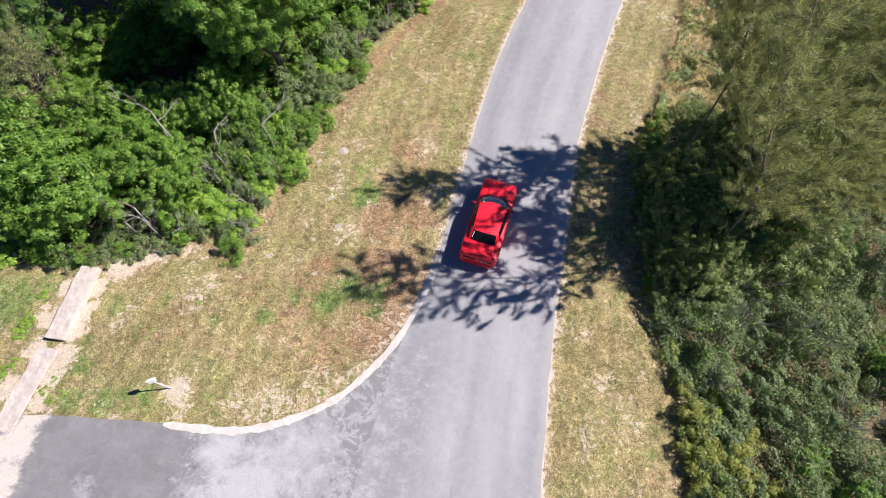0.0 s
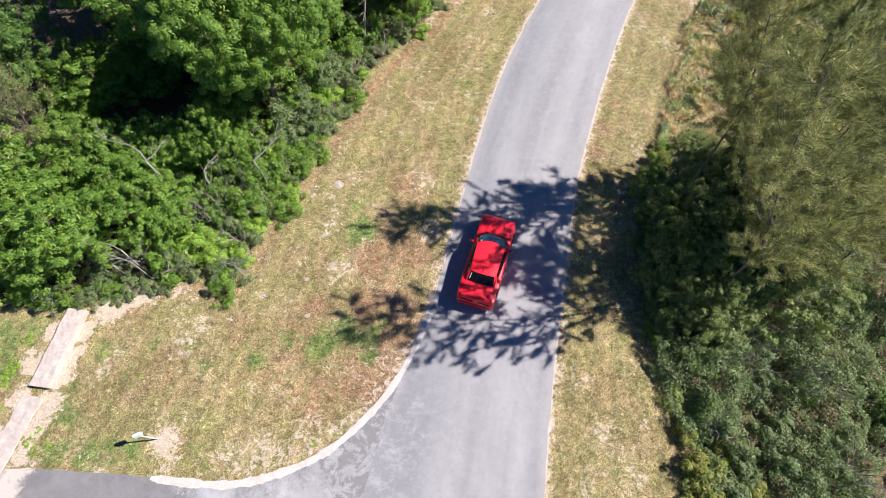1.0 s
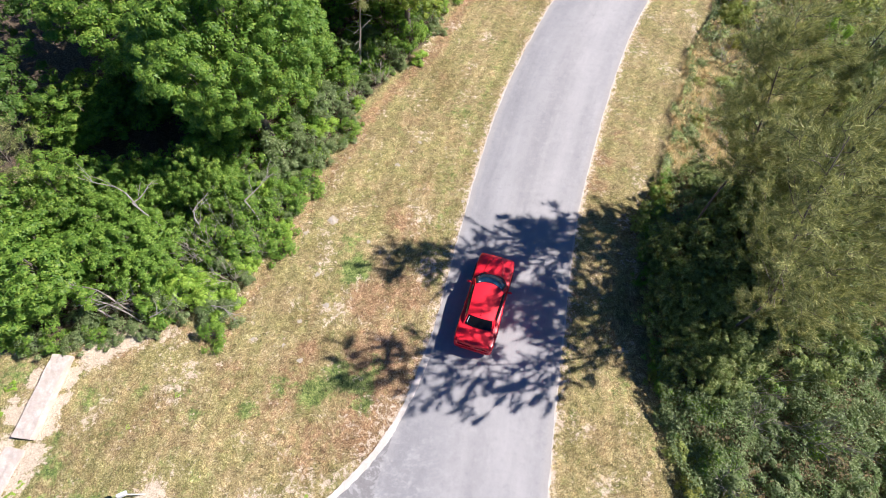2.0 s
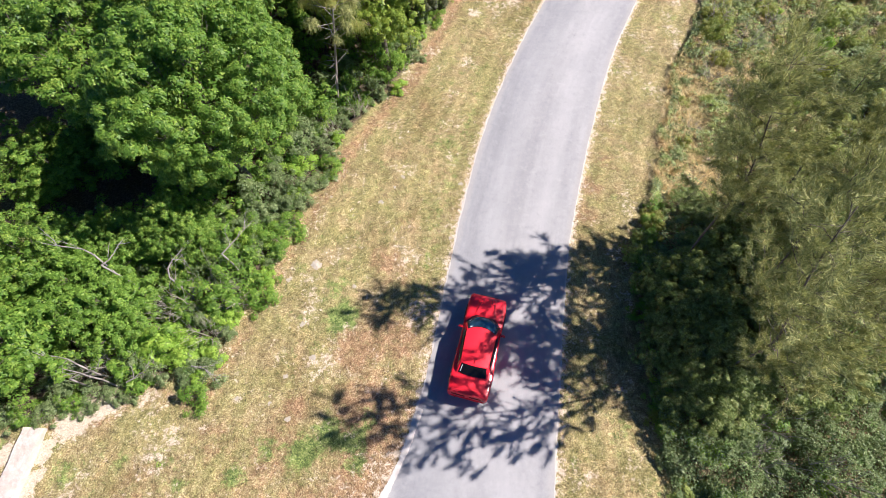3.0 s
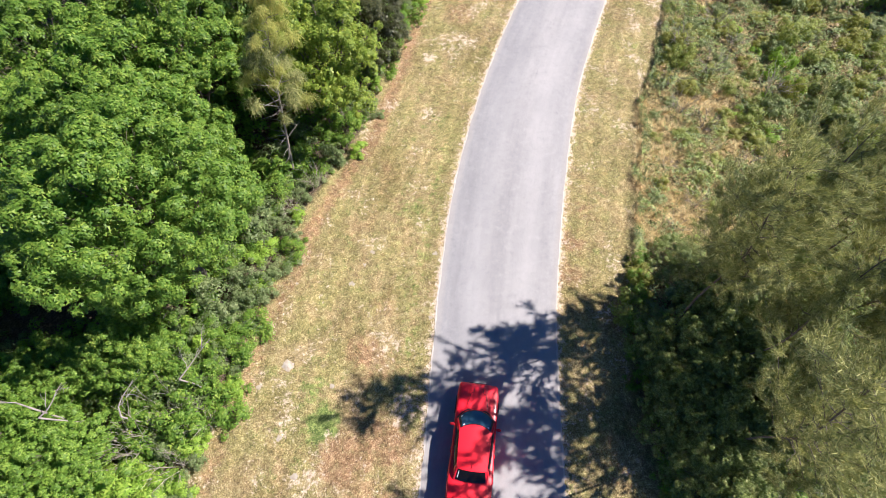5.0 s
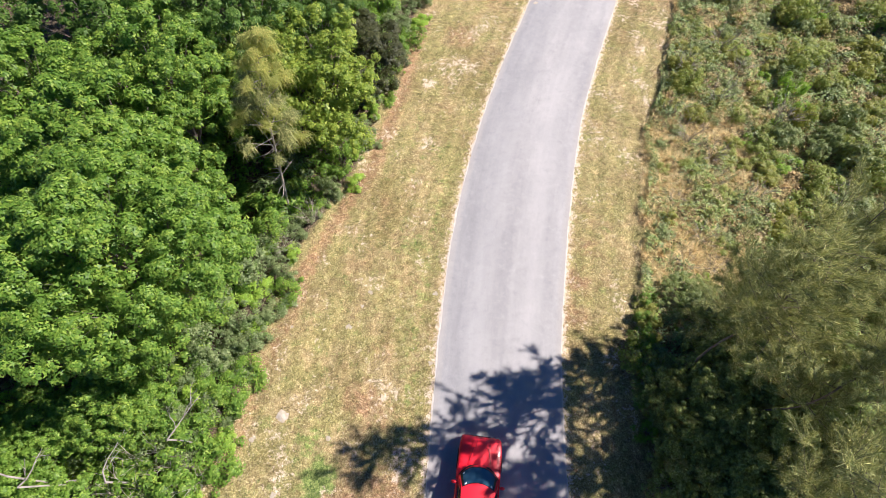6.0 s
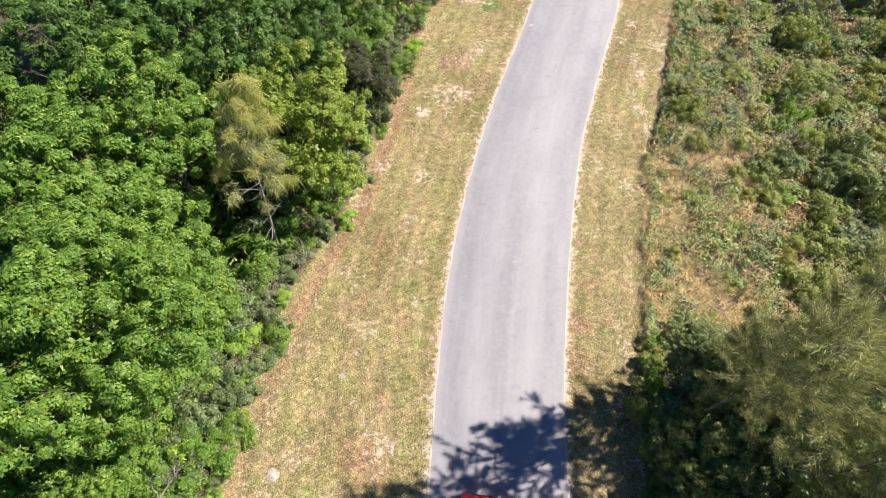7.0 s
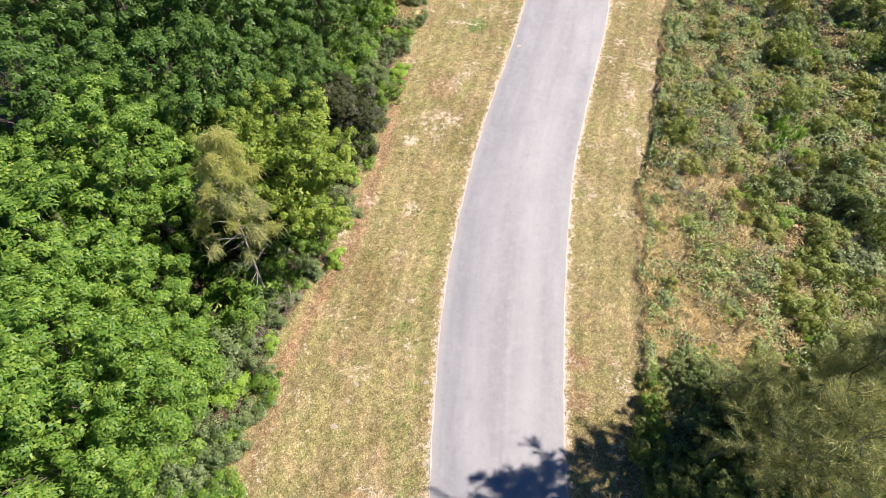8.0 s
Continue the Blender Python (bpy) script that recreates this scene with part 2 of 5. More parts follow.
def plain(name, c, rough=0.5, metal=0.0, vary=0.15):
    a = Mat(name, rough, metal)
    return a.color(a.mix(a.ramp(a.noise(14.0, 4, 0.7), (0.35, 0.0), (0.7, 1.0)), c, tuple(x * (1 - vary) for x in c))).m


def glass_material(name, tint):
    a = Mat(name, 0.04)
    a.color(tint)
    a.b.inputs["Transmission Weight"].default_value = 0.55
    a.b.inputs["IOR"].default_value = 1.45
    a.b.inputs["Specular IOR Level"].default_value = 0.25
    return a.m


M_GROUND, M_BLADE, M_STRAW = ground_material(), blade_material("grass_blade_mat"), blade_material("straw_blade_mat", "straw")
M_ASPHALT, M_DRIVE = asphalt_material(), driveway_material()
M_LIMEROCK = concrete_material("limerock_mat", (0.78, 0.74, 0.66), 0.4)
M_KERB = concrete_material("kerb_mat", (0.85, 0.81, 0.73), 0.42)
M_SLAB = concrete_material("slab_mat", (0.77, 0.695, 0.61), 0.42)
M_STONE = concrete_material("stone_mat", (0.68, 0.62, 0.50), 0.7)
M_OAK = leaf_material("oak_leaf", (0.048, 0.100, 0.012), (0.178, 0.300, 0.025), (0.49, 0.60, 0.062), through_light=0.36)
M_DEEP = leaf_material("deep_leaf", (0.038, 0.080, 0.011), (0.120, 0.210, 0.026), (0.30, 0.41, 0.065))
M_LIME = leaf_material("young_leaf", (0.105, 0.185, 0.016), (0.315, 0.470, 0.032), (0.62, 0.75, 0.080))
M_FRESH = leaf_material("fresh_leaf", (0.058, 0.118, 0.012), (0.190, 0.315, 0.025), (0.46, 0.60, 0.065))
M_GOLD = leaf_material("golden_leaf", (0.085, 0.145, 0.014), (0.255, 0.350, 0.026), (0.56, 0.60, 0.06))
M_DARK = leaf_material("dark_leaf", (0.030, 0.036, 0.012), (0.062, 0.072, 0.021), (0.145, 0.145, 0.045), through_light=0.15)
M_GREY = leaf_material("grey_leaf", (0.065, 0.092, 0.029), (0.245, 0.305, 0.095), (0.64, 0.70, 0.30), odd=(0.24, 0.21, 0.08))
M_SAGE = leaf_material("sage_leaf", (0.055, 0.085, 0.029), (0.195, 0.258, 0.085), (0.52, 0.58, 0.25), odd=(0.20, 0.33, 0.05))
M_WEED = leaf_material("weed_leaf", (0.12, 0.14, 0.020), (0.33, 0.36, 0.055), (0.60, 0.58, 0.13), odd=(0.20, 0.32, 0.05))
M_SCRUB = leaf_material("scrub_leaf", (0.095, 0.128, 0.025), (0.310, 0.375, 0.068), (0.66, 0.70, 0.17), odd=(0.40, 0.28, 0.11))
M_THICKET = leaf_material("thicket_leaf", (0.056, 0.088, 0.020), (0.225, 0.290, 0.066), (0.62, 0.66, 0.19), odd=(0.26, 0.24, 0.07))
M_TANGLE = tangle_material()
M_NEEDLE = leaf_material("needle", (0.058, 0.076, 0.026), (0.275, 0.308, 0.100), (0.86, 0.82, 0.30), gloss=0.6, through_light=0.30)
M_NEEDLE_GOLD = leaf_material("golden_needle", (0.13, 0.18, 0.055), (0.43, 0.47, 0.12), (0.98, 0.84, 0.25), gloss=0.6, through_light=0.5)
M_BARK = bark_material("bark", (0.06, 0.050, 0.038), (0.24, 0.20, 0.155))
M_PALE = bark_material("pale_wood", (0.20, 0.175, 0.145), (0.46, 0.42, 0.37))
M_TWIG = bark_material("grey_twig", (0.25, 0.215, 0.165), (0.56, 0.50, 0.41))
M_PAINT = paint_material()
M_BLACK = plain("black_trim", (0.012, 0.012, 0.014), 0.45)
M_TYRE = plain("tyre_rubber", (0.02, 0.02, 0.021), 0.85)
M_RIM = plain("rim_metal", (0.42, 0.42, 0.44), 0.3, 1.0)
M_CABIN = plain("cabin_cloth", (0.030, 0.034, 0.040), 0.8)
M_DASH = plain("dash_plastic", (0.045, 0.060, 0.075), 0.5)
M_GLASS = glass_material("windscreen_glass", (0.10, 0.22, 0.36))
M_TINT = glass_material("tinted_glass", (0.02, 0.02, 0.022))
M_LAMP = plain("lamp_lens", (0.75, 0.75, 0.72), 0.15)
M_TAIL = plain("tail_lens", (0.35, 0.01, 0.012), 0.2)
M_WHITE = plain("white_enamel", (0.80, 0.80, 0.78), 0.4)
M_CHROME = plain("chrome", (0.8, 0.8, 0.8), 0.12, 1.0, 0.05)


# ---- mesh helpers ----
def mesh(name, verts, faces, mat, smooth=False, attrs=None):
    me = bpy.data.meshes.new(name)
    me.from_pydata(np.asarray(verts, float).tolist(), [], np.asarray(faces).tolist() if isinstance(faces, np.ndarray) else faces)
    me.materials.append(mat)
    if smooth:
        me.polygons.foreach_set("use_smooth", [True] * len(me.polygons))
    for key, values in (attrs or {}).items():
        at = me.attributes.new(key, "FLOAT", "POINT")
        at.data.foreach_set("value", np.asarray(values, np.float32))
    me.update()
    return me


def under(name, me, parent, label=""):
    ob = new(name, me)
    ob.parent = parent
    return tagged(ob, label)


def part(name, bm, material, parent, label="", smooth=False):
    """Links a bmesh as one mesh object under a thing or a part."""
    me = bpy.data.meshes.new(name)
    bm.to_mesh(me)
    bm.free()
    me.materials.append(material)
    if smooth:
        me.polygons.foreach_set("use_smooth", [True] * len(me.polygons))
    return under(name, me, parent, label)


def box(sx, sy, sz, at=(0, 0, 0), bevel=0.0):
    bm = bmesh.new()
    bmesh.ops.create_cube(bm, size=1, matrix=Matrix.Translation(at) @ Matrix.Diagonal((sx, sy, sz, 1)))
    if bevel:
        bmesh.ops.bevel(bm, geom=bm.edges[:], offset=bevel, segments=2, affect="EDGES")
    return bm


def tubes(paths, sides=6):
    """Tapered round limbs: each path a list of (point, radius). Returns verts and faces."""
    V, F = [], []
    for path in paths:
        ps = [Vector(p) for p, _ in path]
        for i, (p, r) in enumerate(path):
            d = (ps[min(i + 1, len(ps) - 1)] - ps[max(i - 1, 0)]).normalized()
            a = d.orthogonal().normalized()
            b = d.cross(a)
            for k in range(sides):
                w = 2 * math.pi * k / sides
                V.append(tuple(ps[i] + (a * math.cos(w) + b * math.sin(w)) * r))
        n0 = len(V) - len(path) * sides
        for i in range(len(path) - 1):
            for k in range(sides):
                F.append((n0 + i * sides + k, n0 + i * sides + (k + 1) % sides, n0 + (i + 1) * sides + (k + 1) % sides, n0 + (i + 1) * sides + k))
        F.append(tuple(n0 + (len(path) - 1) * sides + k for k in range(sides)))
    return V, F


def unit(v):
    return v / np.maximum(np.linalg.norm(v, axis=1, keepdims=True), 1e-9)


def leaf_cards(rng, p, nrm, length, width):
    """A small pointed blade for every leaf."""
    n = len(p)
    t = unit(np.cross(nrm, rng.normal(size=(n, 3))))
    s = np.cross(nrm, t)
    L = length * rng.uniform(0.7, 1.3, (n, 1))
    W = width * rng.uniform(0.7, 1.3, (n, 1))
    v = np.stack([p - t * L * 0.4 + s * W * 0.5, p + t * L * 0.6, p - t * L * 0.4 - s * W * 0.5], 1).reshape(-1, 3)
    return v, np.arange(3 * n).reshape(n, 3)


def clump_leaves(rng, centers, radii, per, outward, length, width, flat=0.75, up=0.55):
    n = len(centers)
    c = np.repeat(centers, per, 0)
    r = np.repeat(radii, per)[:, None]
    o = np.repeat(outward, per, 0)
    d = unit(rng.normal(size=(n * per, 3)) + 0.75 * o + np.array([0, 0, up]))
    p = c + d * r * (0.5 + 0.6 * rng.random((n * per, 1))) * np.array([1, 1, flat])
    nrm = unit(d + np.array([0, 0, 0.45]) + 0.27 * rng.normal(size=p.shape))
    return leaf_cards(rng, p, nrm, length, width)


def smooth_line(points, steps=8):
    """A smooth line through a few plan points."""
    P = np.array(points, float)
    P = np.vstack([2 * P[0] - P[1], P, 2 * P[-1] - P[-2]])
    out = []
    for i in range(1, len(P) - 2):
        a, b, c, d = P[i - 1 : i + 3]
        for k in range(steps):
            u = k / steps
            out.append(0.5 * (2 * b + (c - a) * u + (2 * a - 5 * b + 4 * c - d) * u * u + (3 * b - a - 3 * c + d) * u**3))
    out.append(P[-2])
    return np.array(out)


# ---- plan: the road's edges, the wood's edges ----
LEFT = smooth_line([(-6.6, -16), (-3.6, -3), (-1.5, 5), (0.10, 9.4), (1.43, 14.8), (2.80, 20.3), (4.39, 25.4), (6.64, 30.9), (9.60, 36.9), (13.0, 43.0), (16.6, 50), (23, 62), (32, 78)])
RIGHT = smooth_line([(2.2, -16), (4.25, -3), (5.39, 4.0), (6.85, 11.3), (7.87, 15.9), (9.30, 20.4), (11.0, 25.2), (13.4, 31.1), (16.4, 36.8), (19.9, 43.0), (23.4, 50), (30, 62), (39, 78)])
WOOD_LEFT = smooth_line([(-10.2, 9.4), (-9.0, 12.5), (-7.0, 17.2), (-5.6, 20.5), (-4.2, 23.8), (-2.2, 26.9), (-0.3, 29.8), (2.0, 35.5), (3.5, 39.4), (5.5, 43.7), (8.0, 49), (14, 62), (22, 78)])
WOOD_FRONT = smooth_line([(-60, 6.5), (-21.4, 7.7), (-17.5, 8.6), (-14.5, 9.0), (-12.8, 9.9), (-10.2, 9.8), (0, 9.8)])
WOOD_RIGHT = smooth_line([(9.5, -16), (10.7, -1), (10.8, 2.6), (10.2, 6), (10.6, 10), (11.4, 15.5), (13.4, 20.0), (15.4, 25.0), (17.0, 29.4), (19.2, 33.0), (21.6, 37.4), (25.0, 43.6), (29, 50), (36, 62), (45, 78)])
KERB = smooth_line([(-11.6, 1.10), (-9.9, 0.93), (-8.2, 0.90), (-6.45, 1.28), (-4.5, 2.15), (-2.9, 3.55), (-1.75, 5.0), (-0.85, 6.7), (-0.1, 8.6)])


def at_y(line, y):
    return np.interp(y, line[:, 1], line[:, 0])


def wood_depth(x, y):
    """Metres inside the wood's edge (minus: out on the verge)."""
    left = np.minimum(at_y(WOOD_LEFT, y) - x, y - np.interp(x, WOOD_FRONT[:, 0], WOOD_FRONT[:, 1]))
    return np.maximum(left, x - at_y(WOOD_RIGHT, y))


BARE = [(-16.55, 7.4, 0.5, 1.5), (-16.7, 6.2, 0.45, 1.5), (-16.85, 5.1, 0.5, 1.5), (-17.0, 4.0, 0.6, 1.5), (-17.25, 2.9, 0.5, 1.4), (-18.05, 7.3, 0.4, 1.3), (-18.2, 5.6, 0.5, 1.4), (-18.35, 4.2, 0.5, 1.4), (-18.75, 2.4, 0.5, 1.4), (-17.4, 1.8, 0.4, 1.3), (-15.4, 8.9, 0.8, 1.5), (-14.3, 9.2, 0.6, 1.3), (-8.6, 2.0, 0.9, 0.55), (-7.0, 2.3, 0.9, 0.6), (-5.4, 3.1, 0.8, 0.5), (-3.2, 5.2, 0.5, 0.5), (-11.4, 2.5, 0.75, 0.9), (-10.9, 1.6, 0.4, 0.7), (-5.9, 15.2, 0.2, 0.8), (4.3, 35.7, 0.55, 0.8), (-15.6, 8.5, 0.9, 1.0), (-13.9, 9.3, 0.5, 0.9), (-16.6, 6.3, 0.45, 0.9),
        (-18.6, 6.0, 0.5, 0.9), (-16.9, 3.6, 0.5, 0.9), (-18.9, 2.6, 0.6, 0.9), (-0.2, 13.2, 0.9, 0.55), (0.2, 10.8, 0.7, 0.5), (-3.6, 12.3, 0.6, 0.4), (5.6, 40.9, 0.3, 0.8), (7.0, 5.2, 0.7, 0.5), (7.6, 3.0, 0.9, 0.55), (8.8, 1.4, 0.8, 0.5), (7.8, 8.0, 0.5, 0.45), (6.6, 0.6, 0.6, 0.5), (9.6, 3.4, 0.5, 0.5), (-9.5, 8.5, 0.26, 0.8), (-9.6, 7.95, 0.22, 0.8), (-8.5, 9.2, 0.28, 0.7), (-12.6, 9.5, 0.6, 0.7), (-11.2, 7.7, 0.8, 0.55), (-11.7, 6.7, 0.8, 0.55), (-5.3, 11.0, 0.3, 0.8)]
GREEN = [(-12.6, 2.2, 0.8, 0.8), (-14.4, 2.0, 0.9, 0.9), (-15.9, 3.6, 0.7, 0.9), (-15.2, 6.4, 0.7, 0.7), (-13.0, 6.8, 0.5, 0.7), (-1.9, 3.9, 0.4, 1.0), (-20.6, 6.4, 1.6, 1.0), (-18.9, 7.4, 0.8, 0.9), (-21.5, 3.5, 1.6, 0.7), (-5.3, 6.8, 0.75, 1.5), (-4.2, 7.5, 0.8, 1.2), (-3.1, 7.2, 0.75, 1.2), (-2.9, 6.3, 0.6, 1.0), (-6.9, 7.1, 0.6, 0.9), (-8.1, 6.0, 0.55, 1.0), (-2.4, 8.2, 0.5, 0.9), (-3.9, 13.0, 0.85, 1.5), (-19.3, 5.3, 0.7, 1.0), (-19.8, 2.6, 0.8, 1.0), (-4.2, 14.6, 0.9, 0.7), (10.9, 45.3, 0.9, 1.3), (1.0, 19.0, 0.8, 0.5), (1.6, 24.0, 1.2, 0.5), (3.6, 30.0, 1.3, 0.4), (9.0, 7.2, 0.6, 0.7), (9.9, 4.8, 0.6, 0.6), (8.4, 9.0, 0.5, 0.6), (9.4, 0.2, 0.8, 0.5), (-15.8, 2.0, 0.8, 0.8), (-13.4, 2.1, 0.9, 0.7), (-16.2, 4.6, 0.6, 0.6), (-9.9, 2.2, 0.7, 0.6), (-13.8, 5.0, 0.6, 0.6), (-10.6, 5.8, 0.6, 0.7), (-11.4, 6.8, 0.6, 0.7)]


# worn pale and tyre-darkened areas of the drive
PALE = [(-8.7, 0.1, 1.3, 0.9), (-7.6, -1.3, 1.7, 1.0), (-5.9, -0.3, 1.6, 0.6), (-9.3, -2.4, 1.5, 0.6), (-14.3, -1.2, 0.7, 0.5)]
SOOTY = [(-15.6, 0.2, 1.2, 0.8), (-13.6, 0.5, 1.5, 0.9), (-12.0, 0.2, 1.4, 0.7), (-15.4, -2.2, 1.4, 0.6), (-12.4, -2.0, 1.5, 0.5), (-11.0, -1.2, 1.0, 0.3)]


def spots(x, y, rows):
    v = np.zeros_like(x)
    for cx, cy, r, k in rows:
        v = np.maximum(v, k * np.exp(-(((x - cx) ** 2 + (y - cy) ** 2) / r**2) ** 1.5))
    return v


def green_cover(x, y):
    """Greener grass: scattered patches, and a strip a metre from the lane's edge."""
    strip = 0.5 * np.exp(-(((at_y(LEFT, y) - x - 1.25) / 0.5) ** 2)) * np.clip((y - 11) / 3, 0, 1) * np.clip((33 - y) / 5, 0, 1)
    return np.maximum(spots(x, y, GREEN), strip)


def mow_lines(x, y):
    side = np.where(x < at_y(LEFT, y) + 3, at_y(LEFT, y) - x, x - at_y(RIGHT, y))
    return 0.5 + 0.5 * np.sin(2 * math.pi * side / 1.05)


def rust_fringe(x, y):
    """Dead reddish growth along the wood's edge, and a few worn brown areas."""
    d = wood_depth(x, y)
    edge = np.exp(-(((d + 0.45) / 0.75) ** 2)) * np.where(x < 5, np.where(x < -16.5, 0.25, np.where(y > 21, 0.92, 0.66)), 0.4)
    return np.maximum(edge, spots(x, y, [(-2.6, 5.6, 1.9, 1.15), (-2.2, 8.4, 2.2, 1.05), (-5.2, 4.4, 1.6, 0.8), (-6.4, 7.2, 1.6, 0.7), (-1.2, 11.8, 1.6, 0.9), (-4.4, 4.6, 1.3, 0.7), (-1.0, 15.4, 1.2, 0.7), (-12.2, 5.6, 1.5, 0.6), (-9.2, 7.6, 1.5, 0.6), (-7.5, 5.5, 2.4, 0.5), (-3.0, 11.4, 1.5, 1.0), (-5.8, 8.8, 0.9, 0.9), (-6.9, 6.2, 1.0, 0.8), (-1.7, 16.1, 1.1, 0.9), (-1.6, 6.9, 1.0, 1.0), (-0.4, 18.4, 1.2, 0.6), (0.8, 22.0, 1.3, 0.5), (4.8, 33.0, 1.6, 0.5), (7.2, 40.0, 1.6, 0.7), (9.2, 18.6, 1.0, 0.8), (9.9, 20.4, 1.0, 0.8), (11.3, 22.2, 1.2, 0.6)]))


def lumps(x, y, scale, seed):
    return np.array([noise.noise((a * scale + seed, b * scale - seed, seed * 1.7)) for a, b in zip(x.ravel(), y.ravel())]).reshape(x.shape)


# ---- ground: one sheet out to the horizon ----
def ground():
    xs = np.concatenate([[-2500, -900, -300, -120, -60], np.arange(-32, 46.01, 0.42), [60, 120, 300, 900, 2500]])
    ys = np.concatenate([[-2500, -900, -300, -100, -40], np.arange(-16, 66.01, 0.42), [80, 140, 300, 900, 2500]])
    X, Y = np.meshgrid(xs, ys)
    depth = wood_depth(X, np.clip(Y, -16, 78))
    rough = lumps(X, Y, 0.35, 3.0)
    Z = -0.002 + 0.008 * rough + np.clip(depth, 0, 3) * 0.03 * (rough + 0.2)
    wood = np.clip(0.5 + (depth - 0.7) / 1.2, 0, 1)
    bare = spots(X, Y, BARE)
    edge_l = np.abs(X - at_y(LEFT, Y))
    edge_r = np.abs(X - at_y(RIGHT, Y))
    bare = np.maximum(bare, 0.75 * np.exp(-((np.minimum(edge_l, edge_r) / 0.38) ** 2)))
    bare = np.maximum(bare, 0.2 * np.exp(-(((depth + 0.5) / 0.6) ** 2)) * (X < 5))
    off_kerb = Y - np.interp(X, KERB[:, 0], KERB[:, 1])
    bare = np.maximum(bare, 0.5 * np.exp(-(((off_kerb - 0.6) / 0.75) ** 2)) * np.clip((X + 9.6) / 1.5, 0, 1) * np.clip((0.2 - X) / 1.5, 0, 1))
    bare = np.maximum(bare, np.clip(0.62 * lumps(X, Y, 0.8, 9.0) + 0.12, 0, 0.7))
    nx, ny = len(xs), len(ys)
    i = np.arange((ny - 1) * (nx - 1))
    a = i // (nx - 1) * nx + i % (nx - 1)
    me = mesh("ground", np.stack([X, Y, Z], 2).reshape(-1, 3), np.stack([a, a + 1, a + nx + 1, a + nx], 1), M_GROUND, True,
              {"wood": wood.ravel(), "scrub": (np.clip(0.55 + (Y - 13.5) / 6, 0.55, 1) * (X > 5)).ravel(), "bare": bare.ravel(), "rust": rust_fringe(X, Y).ravel(), "green": green_cover(X, Y).ravel(), "mow": mow_lines(X, Y).ravel()})
    tagged(new("ground", me), "dry mown grass verge and leaf-littered woodland soil", "ground", kind="structure")


def ribbon(name, left, right, z, thick, mat, cols=10):
    """A paved strip between two plan lines, with real thickness at its sides."""
    n = len(left)
    u = np.linspace(0, 1, cols)
    top = left[:, None, :] * (1 - u)[None, :, None] + right[:, None, :] * u[None, :, None]
    V = np.concatenate([top, np.full((n, cols, 1), z)], 2)
    low = V[:, [0, -1], :].copy()
    low[:, :, 2] -= thick
    along = np.concatenate([[0], np.cumsum(np.linalg.norm(np.diff((left + right) / 2, axis=0), axis=1))])
    verts = np.concatenate([V.reshape(-1, 3), low.reshape(-1, 3)])
    across_a = np.concatenate([np.tile(u, n), np.tile([0.0, 1.0], n)])
    along_a = np.concatenate([np.repeat(along, cols), np.repeat(along, 2)])
    F = []
    b = n * cols
    for r in range(n - 1):
        for c in range(cols - 1):
            q = r * cols + c
            F.append((q, q + 1, q + cols + 1, q + cols))
        F.append((r * cols, r * cols + cols, b + 2 * r + 2, b + 2 * r))
        F.append((r * cols + cols - 1, b + 2 * r + 1, b + 2 * r + 3, r * cols + 2 * cols - 1))
    gap = at_y(LEFT, verts[:, 1]) - verts[:, 0]
    worn = spots(verts[:, 0], verts[:, 1], PALE) - spots(verts[:, 0], verts[:, 1], SOOTY)
    sandy = spots(verts[:, 0], verts[:, 1], [(-17.2, 1.3, 0.7, 1.0), (-17.5, 0.2, 0.9, 1.0), (-17.6, -1.2, 0.9, 1.0), (-18.0, -2.6, 1.0, 1.0)])
    joining = np.clip(1.15 - np.abs(gap) / 4.2, 0, 1) * np.clip((7.0 - verts[:, 1]) / 4.0, 0, 1)
    return mesh(name, verts, F, mat, False, {"across": across_a, "along": along_a, "joining": joining, "worn": worn, "sandy": sandy})


def resample(line, step):
    d = np.concatenate([[0], np.cumsum(np.linalg.norm(np.diff(line, axis=0), axis=1))])
    s = np.arange(0, d[-1], step)
    return np.stack([np.interp(s, d, line[:, 0]), np.interp(s, d, line[:, 1])], 1)


def normals(line):
    t = np.gradient(line, axis=0)
    t /= np.linalg.norm(t, axis=1, keepdims=True)
    return np.stack([-t[:, 1], t[:, 0]], 1)


def wobble(line, amount, scale, seed):
    return np.array([amount * (noise.noise((x * scale, y * scale, seed)) + 0.5 * noise.noise((x * scale * 3.1, y * scale * 3.1, seed + 5))) for x, y in line])[:, None]


